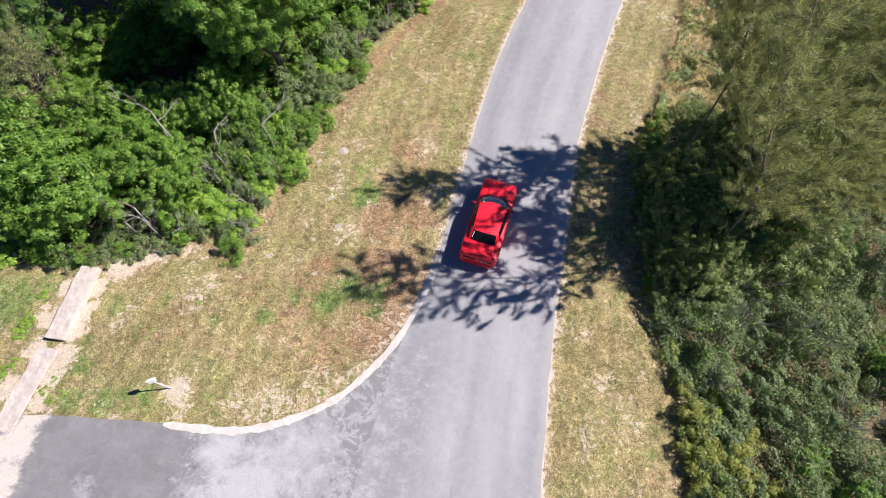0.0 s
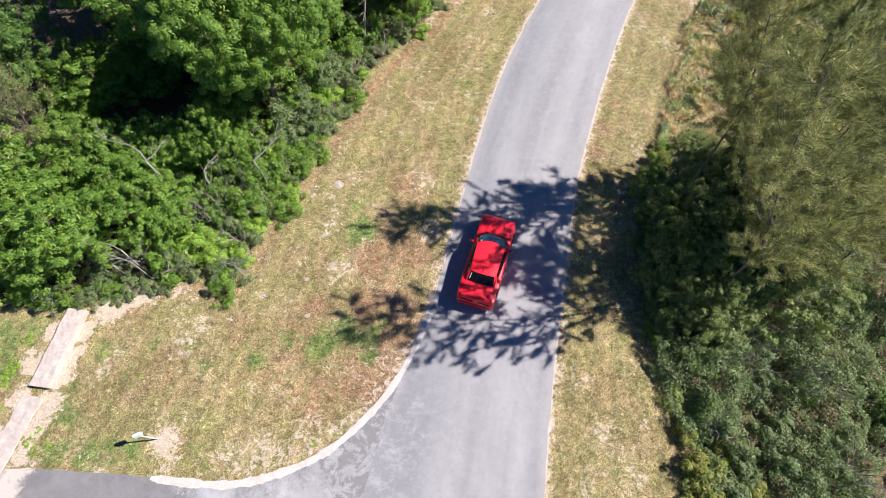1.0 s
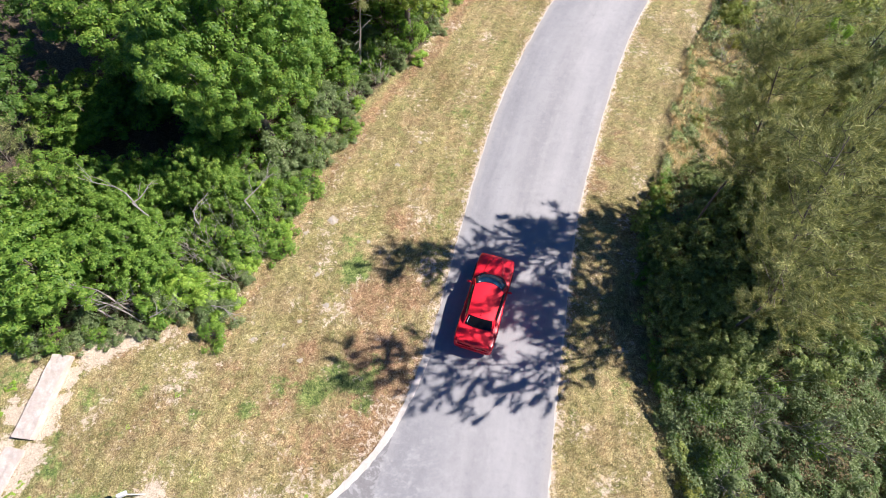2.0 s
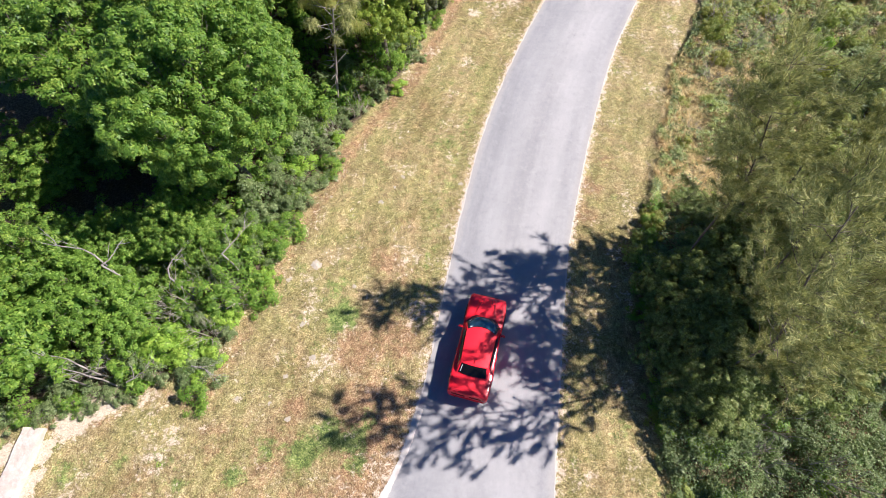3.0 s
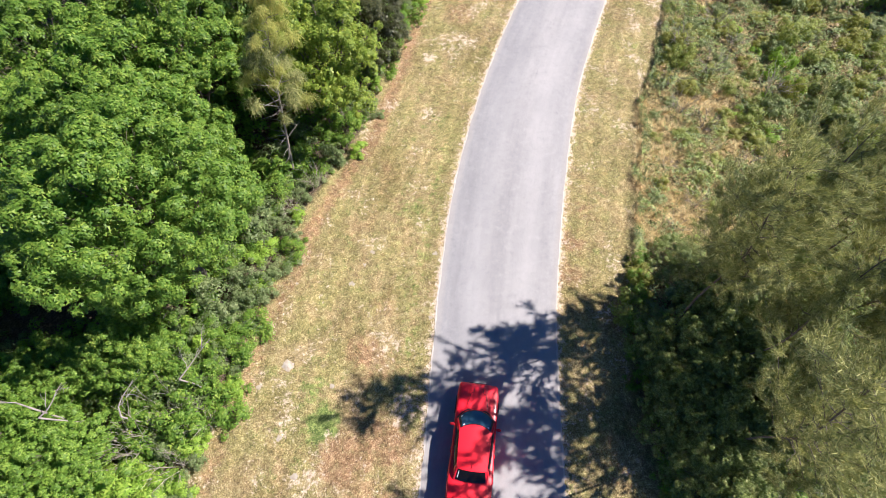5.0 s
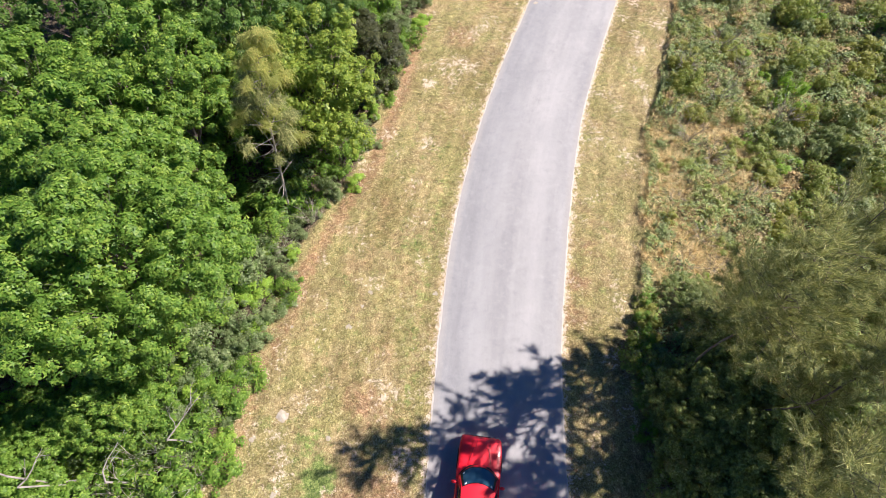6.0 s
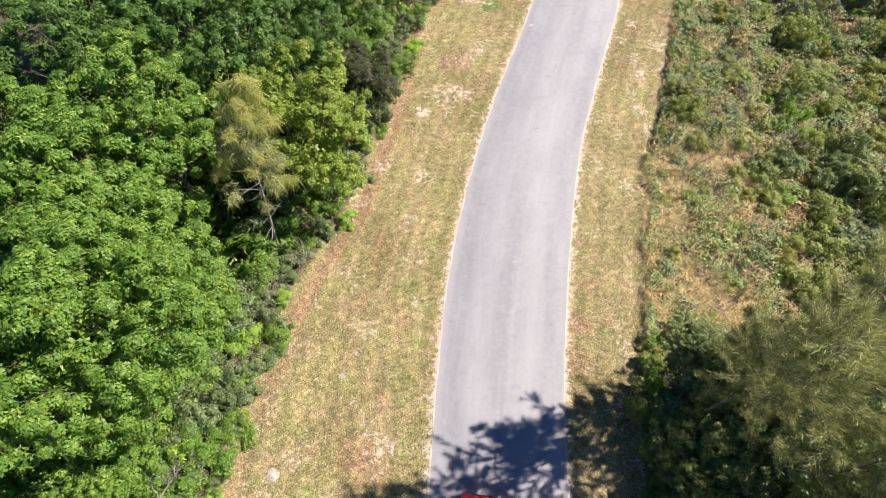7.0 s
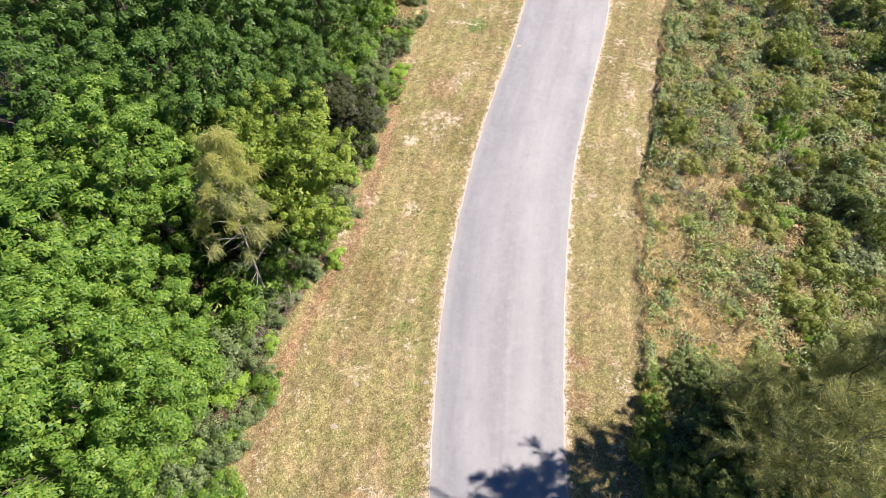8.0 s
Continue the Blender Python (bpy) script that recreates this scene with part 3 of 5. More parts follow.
def paving():
    ys = np.arange(-16, 78, 0.25)
    l = np.stack([at_y(LEFT, ys), ys], 1)
    r = np.stack([at_y(RIGHT, ys), ys], 1)
    l += wobble(l, 0.05, 0.9, 1.0) * np.array([1, 0])
    r += wobble(r, 0.05, 0.9, 2.0) * np.array([1, 0])
    tagged(new("road", ribbon("road", l, r, 0.02, 0.08, M_ASPHALT, 14)), "weathered pale grey asphalt lane with a worn centre seam", "road", kind="structure")
    # crumbled pale rim along both sides
    for side, line, sign, ymin in (("left", LEFT, 1, 7.8), ("right", RIGHT, -1, -16)):
        e = resample(line, 0.07)
        e = e[(e[:, 1] > ymin) & (e[:, 1] < 70)]
        nr = normals(e) * sign
        w = np.clip(0.035 + 0.06 * wobble(e, 1.0, 0.7, 4.0) + 0.05 * wobble(e, 1.0, 3.0, 8.0) + 0.045 * wobble(e, 1.0, 9.0, 2.0), -0.03, 0.16)
        inner = e - nr * 0.14
        outer = e + nr * (w + 0.03)
        rim = ribbon("road_rim_" + side, inner, outer, 0.016, 0.05, M_LIMEROCK, 3)
        tagged(new("road_rim_" + side, rim), "crumbling white limerock edge of the asphalt", "road edge", kind="structure")
    # the paved drive that joins from the side
    k = resample(KERB, 0.2)
    k = np.vstack([np.stack([np.arange(-34, -11.6, 0.4), np.interp(np.arange(-34, -11.6, 0.4), [-34, -18.6, -16.9, -11.6], [1.1, 1.26, 1.38, 1.12])], 1), k])
    k += wobble(k, 0.035, 0.8, 3.0) * np.array([0, 1])
    base = np.stack([k[:, 0] * 0.98 - 0.3, np.full(len(k), -13.0)], 1)
    tagged(new("driveway", ribbon("driveway", k, base, 0.014, 0.07, M_DRIVE, 24)), "patchy grey paved side drive with pale scuffs", "driveway", kind="structure")
    e = resample(KERB, 0.09)
    nr = normals(e)
    w = 0.14 + wobble(e, 0.06, 1.2, 7.0) + wobble(e, 0.05, 3.0, 3.0) + wobble(e, 0.03, 9.0, 5.0)
    w *= np.clip(0.35 + np.arange(len(e)) * 0.14, 0, 1)[:, None]
    me = ribbon("kerb", e + nr * (w - 0.03), e - nr * (w + 0.05), 0.034, 0.08, M_KERB, 4)
    tagged(new("kerb", me), "low pale concrete ribbon kerb curving round the verge", "kerb", kind="structure")


ground()
paving()


# ---- the red coupe ----
def grid_patch(fn, nu, nv):
    bm = bmesh.new()
    vs = [[bm.verts.new(fn(i / nu, j / nv)) for j in range(nv + 1)] for i in range(nu + 1)]
    for i in range(nu):
        for j in range(nv):
            bm.faces.new((vs[i][j], vs[i + 1][j], vs[i + 1][j + 1], vs[i][j + 1]))
    bmesh.ops.recalc_face_normals(bm, faces=bm.faces[:])
    return bm


CAR_SECTIONS = [(-2.53, 0.80, 0.72, 0.74), (-2.49, 0.89, 0.97, 1.00), (-2.36, 0.93, 1.03, 1.085), (-1.9, 0.965, 1.01, 1.075), (-1.3, 0.97, 0.99, 1.04), (-0.7, 0.945, 0.96, 1.01),
                (0.3, 0.94, 0.94, 0.99), (1.0, 0.945, 0.91, 0.985), (1.7, 0.945, 0.86, 0.93), (2.2, 0.92, 0.79, 0.85), (2.43, 0.86, 0.70, 0.74), (2.50, 0.74, 0.56, 0.58)]


def belt(x):
    S = np.array(CAR_SECTIONS)
    return [float(np.interp(x, S[:, 0], S[:, k])) for k in (1, 2, 3)]


def car():
    thing = new("car")
    tagged(thing, "bright red two-door muscle coupe driving on the lane", "car")
    S = smooth_line([(s[0], s[1]) for s in CAR_SECTIONS], 4)
    Z = smooth_line([(s[2], s[3]) for s in CAR_SECTIONS], 4)
    bm = bmesh.new()
    rings = []
    for (x, w), (zs, zc) in zip(S, Z):
        half = [(0.0, 0.20), (0.80 * w, 0.20), (0.955 * w, 0.27), (0.985 * w, 0.42), (w, 0.60), (0.985 * w, zs - 0.10), (0.955 * w, zs - 0.025), (0.915 * w, zs), (0.72 * w, zs + 0.45 * (zc - zs)), (0.4 * w, zs + 0.85 * (zc - zs)), (0.0, zc)]
        half = [(y, min(z, zs) if z < zs else z) for y, z in half]
        ring = [bm.verts.new((x, y, z)) for y, z in half] + [bm.verts.new((x, -y, z)) for y, z in half[-2:0:-1]]
        rings.append(ring)
    m = len(rings[0])
    for a, b in zip(rings, rings[1:]):
        for k in range(m):
            bm.faces.new((a[k], a[(k + 1) % m], b[(k + 1) % m], b[k]))
    bm.faces.new(rings[0])
    bm.faces.new(rings[-1])
    bmesh.ops.recalc_face_normals(bm, faces=bm.faces[:])
    body = part("body", bm, M_PAINT, thing, "glossy red bodywork", True)

    def arc(y, mid, side, half):
        return side + (mid - side) * (1 - (y / half) ** 2)

    def base_front(u):
        y = (2 * u - 1) * 0.84
        x = 0.80 + 0.46 * (1 - abs(y / 0.84) ** 2.7)
        return Vector((x, y, 0.985 - 0.03 * (y / 0.84) ** 2))

    def roof_front(u):
        y = (2 * u - 1) * 0.69
        return Vector((arc(y, 0.58, 0.34, 0.69), y, 1.40 - 0.05 * (y / 0.69) ** 2))

    def roof_rear(u):
        y = (2 * u - 1) * 0.63
        return Vector((arc(y, -1.22, -1.16, 0.63), y, 1.375 - 0.05 * (y / 0.63) ** 2))

    def base_rear(u):
        y = (2 * u - 1) * 0.72
        return Vector((arc(y, -1.70, -1.62, 0.72), y, 1.062 - 0.02 * (y / 0.72) ** 2))

    def bulge(p, k, v):
        return p + Vector((0, 0, 1)) * k * math.sin(math.pi * v)

    def screen(u, v):
        return bulge(base_front(u).lerp(roof_front(u), v), 0.035, v)

    def roof(u, v):
        return bulge(roof_front(u).lerp(roof_rear(u), v), 0.025, v)

    def backlight(u, v):
        return bulge(roof_rear(u).lerp(base_rear(u), v), 0.02, v)

    def side(s):
        def f(u, v):
            lo0, lo1 = base_front(0 if s < 0 else 1), base_rear(0 if s < 0 else 1)
            hi0, hi1 = roof_front(0 if s < 0 else 1), roof_rear(0 if s < 0 else 1)
            lo = lo0.lerp(lo1, u)
            hi = hi0.lerp(hi1, u)
            lo.y += s * 0.045 * math.sin(math.pi * u)
            p = lo.lerp(hi, v)
            p.y += s * 0.03 * math.sin(math.pi * v)
            return p
        return f

    def inset(fn, u0, u1, v0, v1, lift):
        def g(u, v):
            p = fn(u0 + (u1 - u0) * u, v0 + (v1 - v0) * v)
            return p + lift
        return g

    def frame_patch(fn, u0, u1, v0, v1, name, parent, nu=14, nv=6, mat=M_PAINT):
        """The surround of a window, open in the middle."""
        bm = bmesh.new()
        us = sorted({0.0, u0, u1, 1.0, *[u0 + (u1 - u0) * i / nu for i in range(nu)]})
        vs = sorted({0.0, v0, v1, 1.0, *[v0 + (v1 - v0) * i / nv for i in range(nv)]})
        V = [[bm.verts.new(fn(u, v)) for v in vs] for u in us]
        for i in range(len(us) - 1):
            for j in range(len(vs) - 1):
                if not (u0 <= us[i] and us[i + 1] <= u1 + 1e-6 and v0 <= vs[j] and vs[j + 1] <= v1 + 1e-6):
                    bm.faces.new((V[i][j], V[i + 1][j], V[i + 1][j + 1], V[i][j + 1]))
        bmesh.ops.recalc_face_normals(bm, faces=bm.faces[:])
        return part(name, bm, mat, parent, "", True)

    roof_ob = part("roof", grid_patch(roof, 14, 14), M_PAINT, thing, "glossy red roof panel", True)
    part("aerial_fin", box(0.16, 0.035, 0.05, (-1.05, 0.0, 1.405), 0.012), M_PAINT, roof_ob)
    frame_patch(screen, 0.05, 0.95, 0.07, 0.94, "windscreen_frame", thing)
    ws = part("windscreen", grid_patch(inset(screen, 0.04, 0.96, 0.05, 0.95, Vector((0.002, 0, 0.003))), 14, 8), M_GLASS, thing, "blue-grey curved windscreen", True)
    frame_patch(inset(screen, 0.035, 0.965, 0.03, 0.97, Vector((0.004, 0, 0.006))), 0.05, 0.95, 0.07, 0.95, "windscreen_seal", ws, mat=M_BLACK)
    frame_patch(backlight, 0.06, 0.94, 0.08, 0.90, "rear_window_frame", thing)
    rw = part("rear_window", grid_patch(inset(backlight, 0.05, 0.95, 0.06, 0.92, Vector((-0.002, 0, 0.004))), 14, 6), M_TINT, thing, "dark tinted rear window", True)
    part("sticker", grid_patch(inset(backlight, 0.885, 0.91, 0.2, 0.75, Vector((-0.003, 0, 0.008))), 1, 3), M_WHITE, rw, "small white patch for stickers and glints")
    # glints on the windscreen, put in as small white patches
    part("sticker", grid_patch(inset(screen, 0.84, 0.90, 0.80, 0.90, Vector((0.004, 0, 0.007))), 1, 3), M_WHITE, ws, "small white patch for stickers and glints")
    part("sticker", grid_patch(inset(screen, 0.10, 0.15, 0.78, 0.90, Vector((0.004, 0, 0.007))), 1, 3), M_WHITE, ws, "small white patch for stickers and glints")
    part("sticker", grid_patch(inset(screen, 0.87, 0.91, 0.14, 0.22, Vector((0.004, 0, 0.007))), 1, 3), M_WHITE, ws, "small white patch for stickers and glints")
    for s in (-1, 1):
        fn = side(s)
        frame_patch(fn, 0.10, 0.86, 0.10, 0.88, "side_frame", thing)
        part("side_window", grid_patch(inset(fn, 0.09, 0.87, 0.08, 0.90, Vector((0, s * 0.003, 0.002))), 12, 5), M_TINT, thing, "dark side window", True)
    # cabin
    part("cabin_floor", grid_patch(lambda u, v: base_front(0.08 + 0.84 * u).lerp(base_rear(0.08 + 0.84 * u), 0.03 + 0.94 * v) + Vector((0, 0, 0.045 if 0.02 < v < 0.98 else 0.02)), 8, 8), M_CABIN, thing, "dark cabin interior")
    part("dashboard", box(0.34, 1.18, 0.06, (0.80, 0, 1.06), 0.025), M_DASH, thing, "blue-grey dashboard top")
    for y in (-0.34, 0.34):
        part("headrest", box(0.10, 0.26, 0.14, (-0.28, y, 1.16), 0.04), M_CABIN, thing)
    part("centre_mirror", box(0.04, 0.22, 0.06, (0.46, 0, 1.30), 0.015), M_BLACK, thing)
    # bonnet with its raised centre; crease shadows drawn in as black lines
    def bonnet(u, v):
        y = (2 * u - 1) * (0.40 + 0.14 * v)
        x = 2.30 - 1.06 * v + 0.10 * (1 - (y / 0.5) ** 2) * (1 - 2 * v)
        w, zs, zc = belt(x)
        top = zs + (zc - zs) * np.interp(abs(y) / w, [0, 0.4, 0.72, 0.915], [1.0, 0.85, 0.45, 0.0])
        edge = min(1.0, (1 - abs(2 * u - 1)) / 0.14, v / 0.06 + 0.05, (1 - v) / 0.08 + 0.05)
        return Vector((x, y, top + 0.006 + 0.034 * max(0.0, edge)))
    bn = part("bonnet_bulge", grid_patch(bonnet, 20, 24), M_PAINT, thing, "raised red bonnet panel", True)
    for y in (-1, 1):
        crease = [((2.28, y * 0.19, 0.868), 0.008), ((2.02, y * 0.215, 0.925), 0.009), ((1.98, y * 0.33, 0.928), 0.010), ((1.70, y * 0.40, 0.956), 0.008), ((1.42, y * 0.46, 0.975), 0.006)]
        V, F = tubes([crease], 6)
        under("bonnet_crease", mesh("bonnet_crease", V, F, M_BLACK), bn, "scoop crease in the bonnet, its shadow drawn black")
    part("spoiler", box(0.16, 1.56, 0.045, (-2.40, 0, 1.10), 0.018), M_PAINT, thing, "red boot-lid lip spoiler")
    part("cowl", grid_patch(lambda u, v: base_front(u) + Vector((0.07 * (1 - v), 0, 0.012)), 14, 1), M_BLACK, thing, "black cowl strip under the windscreen")
    for s in (-1, 1):
        bm = bmesh.new()
        bmesh.ops.create_uvsphere(bm, u_segments=12, v_segments=8, radius=1, matrix=Matrix.Translation((0.55, s * 1.02, 1.00)) @ Matrix.Diagonal((0.07, 0.115, 0.07, 1)))
        mir = part("door_mirror", bm, M_PAINT, thing, "red door mirror", True)
        part("mirror_stalk", box(0.06, 0.10, 0.03, (0.57, s * 0.94, 0.965), 0.01), M_BLACK, mir)
        part("mirror_glass", box(0.008, 0.19, 0.10, (0.482, s * 1.02, 1.0), 0.003), M_CHROME, mir)
        part("door_gap", box(0.012, 0.012, 0.50, (0.72, s * 0.938, 0.66)), M_BLACK, body)
        part("door_gap", box(0.012, 0.012, 0.52, (-0.72, s * 0.94, 0.67)), M_BLACK, body)
        part("door_handle", box(0.17, 0.03, 0.03, (-0.52, s * 0.945, 0.83), 0.008), M_PAINT, body)
        part("fuel_cap" if s < 0 else "badge", box(0.06, 0.03, 0.05, (-1.55, s * 0.965, 0.93), 0.01), M_CHROME, body)
        for x in (1.50, -1.44):
            V, F = tubes([[((x, s * 0.72, 0.345), 0.345), ((x, s * 0.955, 0.345), 0.345)], ], 28)
            wheel = under("wheel", mesh("wheel", V, F, M_TYRE, False), thing, "black road wheel")
            V, F = tubes([[((x, s * 0.94, 0.345), 0.245), ((x, s * 0.962, 0.345), 0.235)]], 24)
            under("rim", mesh("rim", V, F, M_RIM), wheel, "silver alloy rim")
            arch = [((x + 0.40 * math.cos(a), s * 0.955, 0.345 + 0.40 * math.sin(a)), 0.026) for a in np.linspace(0.05, math.pi - 0.05, 14)]
            V, F = tubes([arch], 6)
            under("wheel_arch", mesh("wheel_arch", V, F, M_BLACK), thing)
        for y in (0.52, 0.72):
            bm = bmesh.new()
            bmesh.ops.create_cone(bm, cap_ends=True, segments=16, radius1=0.085, radius2=0.08, depth=0.05, matrix=Matrix.Translation((2.43, s * y, 0.55)) @ Matrix.Rotation(math.pi / 2, 4, "Y"))
            part("headlight", bm, M_LAMP, thing, "round headlight")
        part("tail_light", box(0.03, 0.62, 0.12, (-2.525, s * 0.42, 0.84), 0.01), M_TAIL, thing, "red tail light bar")
        part("exhaust", box(0.12, 0.14, 0.06, (-2.50, s * 0.55, 0.26), 0.02), M_CHROME, thing)
    part("front_grille", box(0.04, 0.86, 0.14, (2.49, 0, 0.56), 0.01), M_BLACK, thing, "black slotted grille")
    part("front_bumper", box(0.10, 1.50, 0.16, (2.44, 0, 0.36), 0.04), M_PAINT, thing)
    part("rear_bumper", box(0.10, 1.66, 0.22, (-2.51, 0, 0.48), 0.05), M_PAINT, thing)
    thing.matrix_basis = pose(2.74, 11.20, 0.022, 0, 0, 73.3)
    return thing


car()


# ---- trees and shrubs ----
def broadleaf(name, seed, height, R, mat, label, boughs=17, puffs=9, per=230, leaf=0.13, low=0.22, category="tree", bark=None, ragged=0.0):
    """A round-headed tree: tapered trunk with limbs to its boughs; the crown is built of boughs, each a bunch of leafy puffs."""
    rng = np.random.default_rng(seed)
    thing = tagged(new(name), label, category)
    mid = height * (1 + low) / 2
    half = height * (1 - low) / 2
    i = np.arange(boughs)
    zz = 1 - 1.35 * (i + 0.5) / boughs
    ang = i * 2.39996 + seed
    d = np.stack([np.sqrt(1 - zz**2) * np.cos(ang), np.sqrt(1 - zz**2) * np.sin(ang), zz], 1)
    d = unit(d + 0.16 * rng.normal(size=d.shape))
    k = rng.uniform(0.62 - 0.22 * ragged, 0.82 + 0.20 * ragged, boughs)
    bc = d * k[:, None] * np.array([R, R, half]) + np.array([0, 0, mid])
    rb = R * rng.uniform(0.32, 0.44, boughs)
    o = np.repeat(d, puffs, 0)
    e = unit(rng.normal(size=o.shape) + 0.9 * o + np.array([0, 0, 0.55]))
    c = np.repeat(bc, puffs, 0) + e * np.repeat(rb, puffs)[:, None] * rng.uniform(0.6 - 0.3 * ragged, 1.12 + 0.4 * ragged, (len(o), 1)) * np.array([1, 1, 0.85])
    rad = (0.19 + 0.038 * R) * rng.uniform(0.7 - 0.2 * ragged, 1.35 + 0.1 * ragged, len(c))
    v, f = clump_leaves(rng, c, rad, per, unit(e + 0.4 * o), leaf, leaf * 0.56)
    e2 = unit(rng.normal(size=(boughs * 3, 3)))
    v2, f2 = clump_leaves(rng, e2 * np.array([R, R, half]) * rng.uniform(0.3, 0.62, (boughs * 3, 1)) + np.array([0, 0, mid]), np.full(boughs * 3, 0.22 * R), 60, e2, leaf * 1.4, leaf * 0.9, 0.8)
    v, f = np.concatenate([v, v2]), np.concatenate([f, f2 + len(v)])
    limbs = [[((0, 0, -0.1), height * 0.022 + 0.05), ((0.05 * R * rng.normal(), 0.05 * R * rng.normal(), height * 0.25), height * 0.017 + 0.03), ((0.08 * R * rng.normal(), 0.08 * R * rng.normal(), height * 0.5), height * 0.012 + 0.02), ((0, 0, height * 0.8), 0.02)]]
    for n, q in enumerate(bc):
        start = np.array([0, 0, height * rng.uniform(0.15, 0.45)])
        bend = start * 0.5 + q * 0.5 + np.array([0, 0, -0.05 * R]) + rng.normal(size=3) * 0.05 * R
        limbs.append([(tuple(start), 0.008 * height + 0.015), (tuple(bend), 0.005 * height + 0.012), (tuple(q), 0.012)])
        for m in range(0, puffs, 5):
            limbs.append([(tuple(bend * 0.4 + q * 0.6), 0.012), (tuple(q * 0.4 + c[n * puffs + m] * 0.6), 0.004)])
    tv, tf = tubes(limbs, 6)
    under("trunk", mesh("trunk", tv, tf, bark or M_BARK, True), thing)
    under("crown", mesh("crown", v, f, mat), thing)
    return thing


def casuarina(name, seed, height, R, mat, label, branches=70, plumes=4, needles=95, lean=(0, 0), bark=None, start=0.15, rise=0.6, fluff=0.075):
    """A feathery pine-like tree: tall thin trunk, rising branches, each ending in foxtail plumes of fine needles."""
    rng = np.random.default_rng(seed)
    thing = tagged(new(name), label, "tree")
    L = np.array([lean[0], lean[1], 0.0])
    axis = lambda h: L * (h / height) ** 1.3 + np.array([0.26 * math.sin(h * 0.55 + seed), 0.26 * math.cos(h * 0.5 + seed), h])
    limbs = [[(tuple(axis(h)), 0.0038 * height * (1 - h / height) ** 0.8 + 0.010) for h in np.linspace(0, height, 12)]]
    p0s, ways, lens = [], [], []
    for i in range(branches):
        u = start + (0.98 - start) * (i + rng.random()) / branches
        h = height * u
        a = i * 2.39996 + rng.normal() * 0.5
        reach = R * (1.12 - u) ** 0.65 * rng.uniform(0.5, 1.15) * min(1.0, 0.45 + 2.2 * (u - start + 0.1))
        way = np.array([math.cos(a), math.sin(a), rise * rng.uniform(0.4, 1.3)])
        pts = [axis(h) + way * reach * q + np.array([0, 0, 0.2 * reach * q * q]) + rng.normal(size=3) * 0.16 * q for q in np.linspace(0, 1, 5)]
        limbs.append([(tuple(p), 0.016 * (1 - q) * (1.25 - u) + 0.004) for p, q in zip(pts, np.linspace(0, 1, 5))])
        end = unit((pts[4] - pts[2])[None])[0]
        for j in range(plumes):
            q = 1.0 if j == 0 else rng.uniform(0.05, 0.4) if j in (1, 6) else rng.uniform(0.45, 1.0)
            k = min(3, int(q * 4))
            p = pts[k] + (pts[k + 1] - pts[k]) * (q * 4 - k)
            d = unit((end + rng.normal(size=3) * (0.25 if j == 0 else 0.6) + np.array([0, 0, 0.35]))[None])[0]
            ln = rng.uniform(0.45, 0.95) * min(1.0, 0.5 + reach / 2.5)
            p0s.append(p)
            ways.append(d)
            lens.append(ln)
            limbs.append([(tuple(p), 0.007), (tuple(p + d * ln * 0.8 + np.array([0, 0, -0.05])), 0.003)])
    p0s, ways, lens = np.array(p0s), np.array(ways), np.array(lens)
    n = len(p0s) * needles
    t = rng.random((n, 1)) ** 0.8
    w = np.repeat(ways, needles, 0)
    p = np.repeat(p0s, needles, 0) + w * np.repeat(lens, needles)[:, None] * t + rng.normal(size=(n, 3)) * fluff * rng.uniform(0.4, 1.7, (n, 1))
    d = unit(w * 0.7 + rng.normal(size=(n, 3)) * (0.30 + 3.3 * fluff) + np.array([0, 0, 0.1]))
    ln = rng.uniform(0.12, 0.28, (n, 1))
    side = unit(np.cross(d, rng.normal(size=d.shape))) * 0.0095
    tip = p + d * ln + np.array([0, 0, -0.3]) * ln * ln
    keep = rng.random(n) > 0.5 * np.clip((p[:, 2] / height - 0.55) / 0.35, 0, 1)
    v = np.stack([p - side, p + side, tip], 1)[keep].reshape(-1, 3)
    tv, tf = tubes(limbs, 4)
    under("trunk", mesh("trunk", tv, tf, bark or M_BARK, True), thing)
    under("crown", mesh("crown", v, np.arange(len(v)).reshape(-1, 3), mat), thing)
    return thing


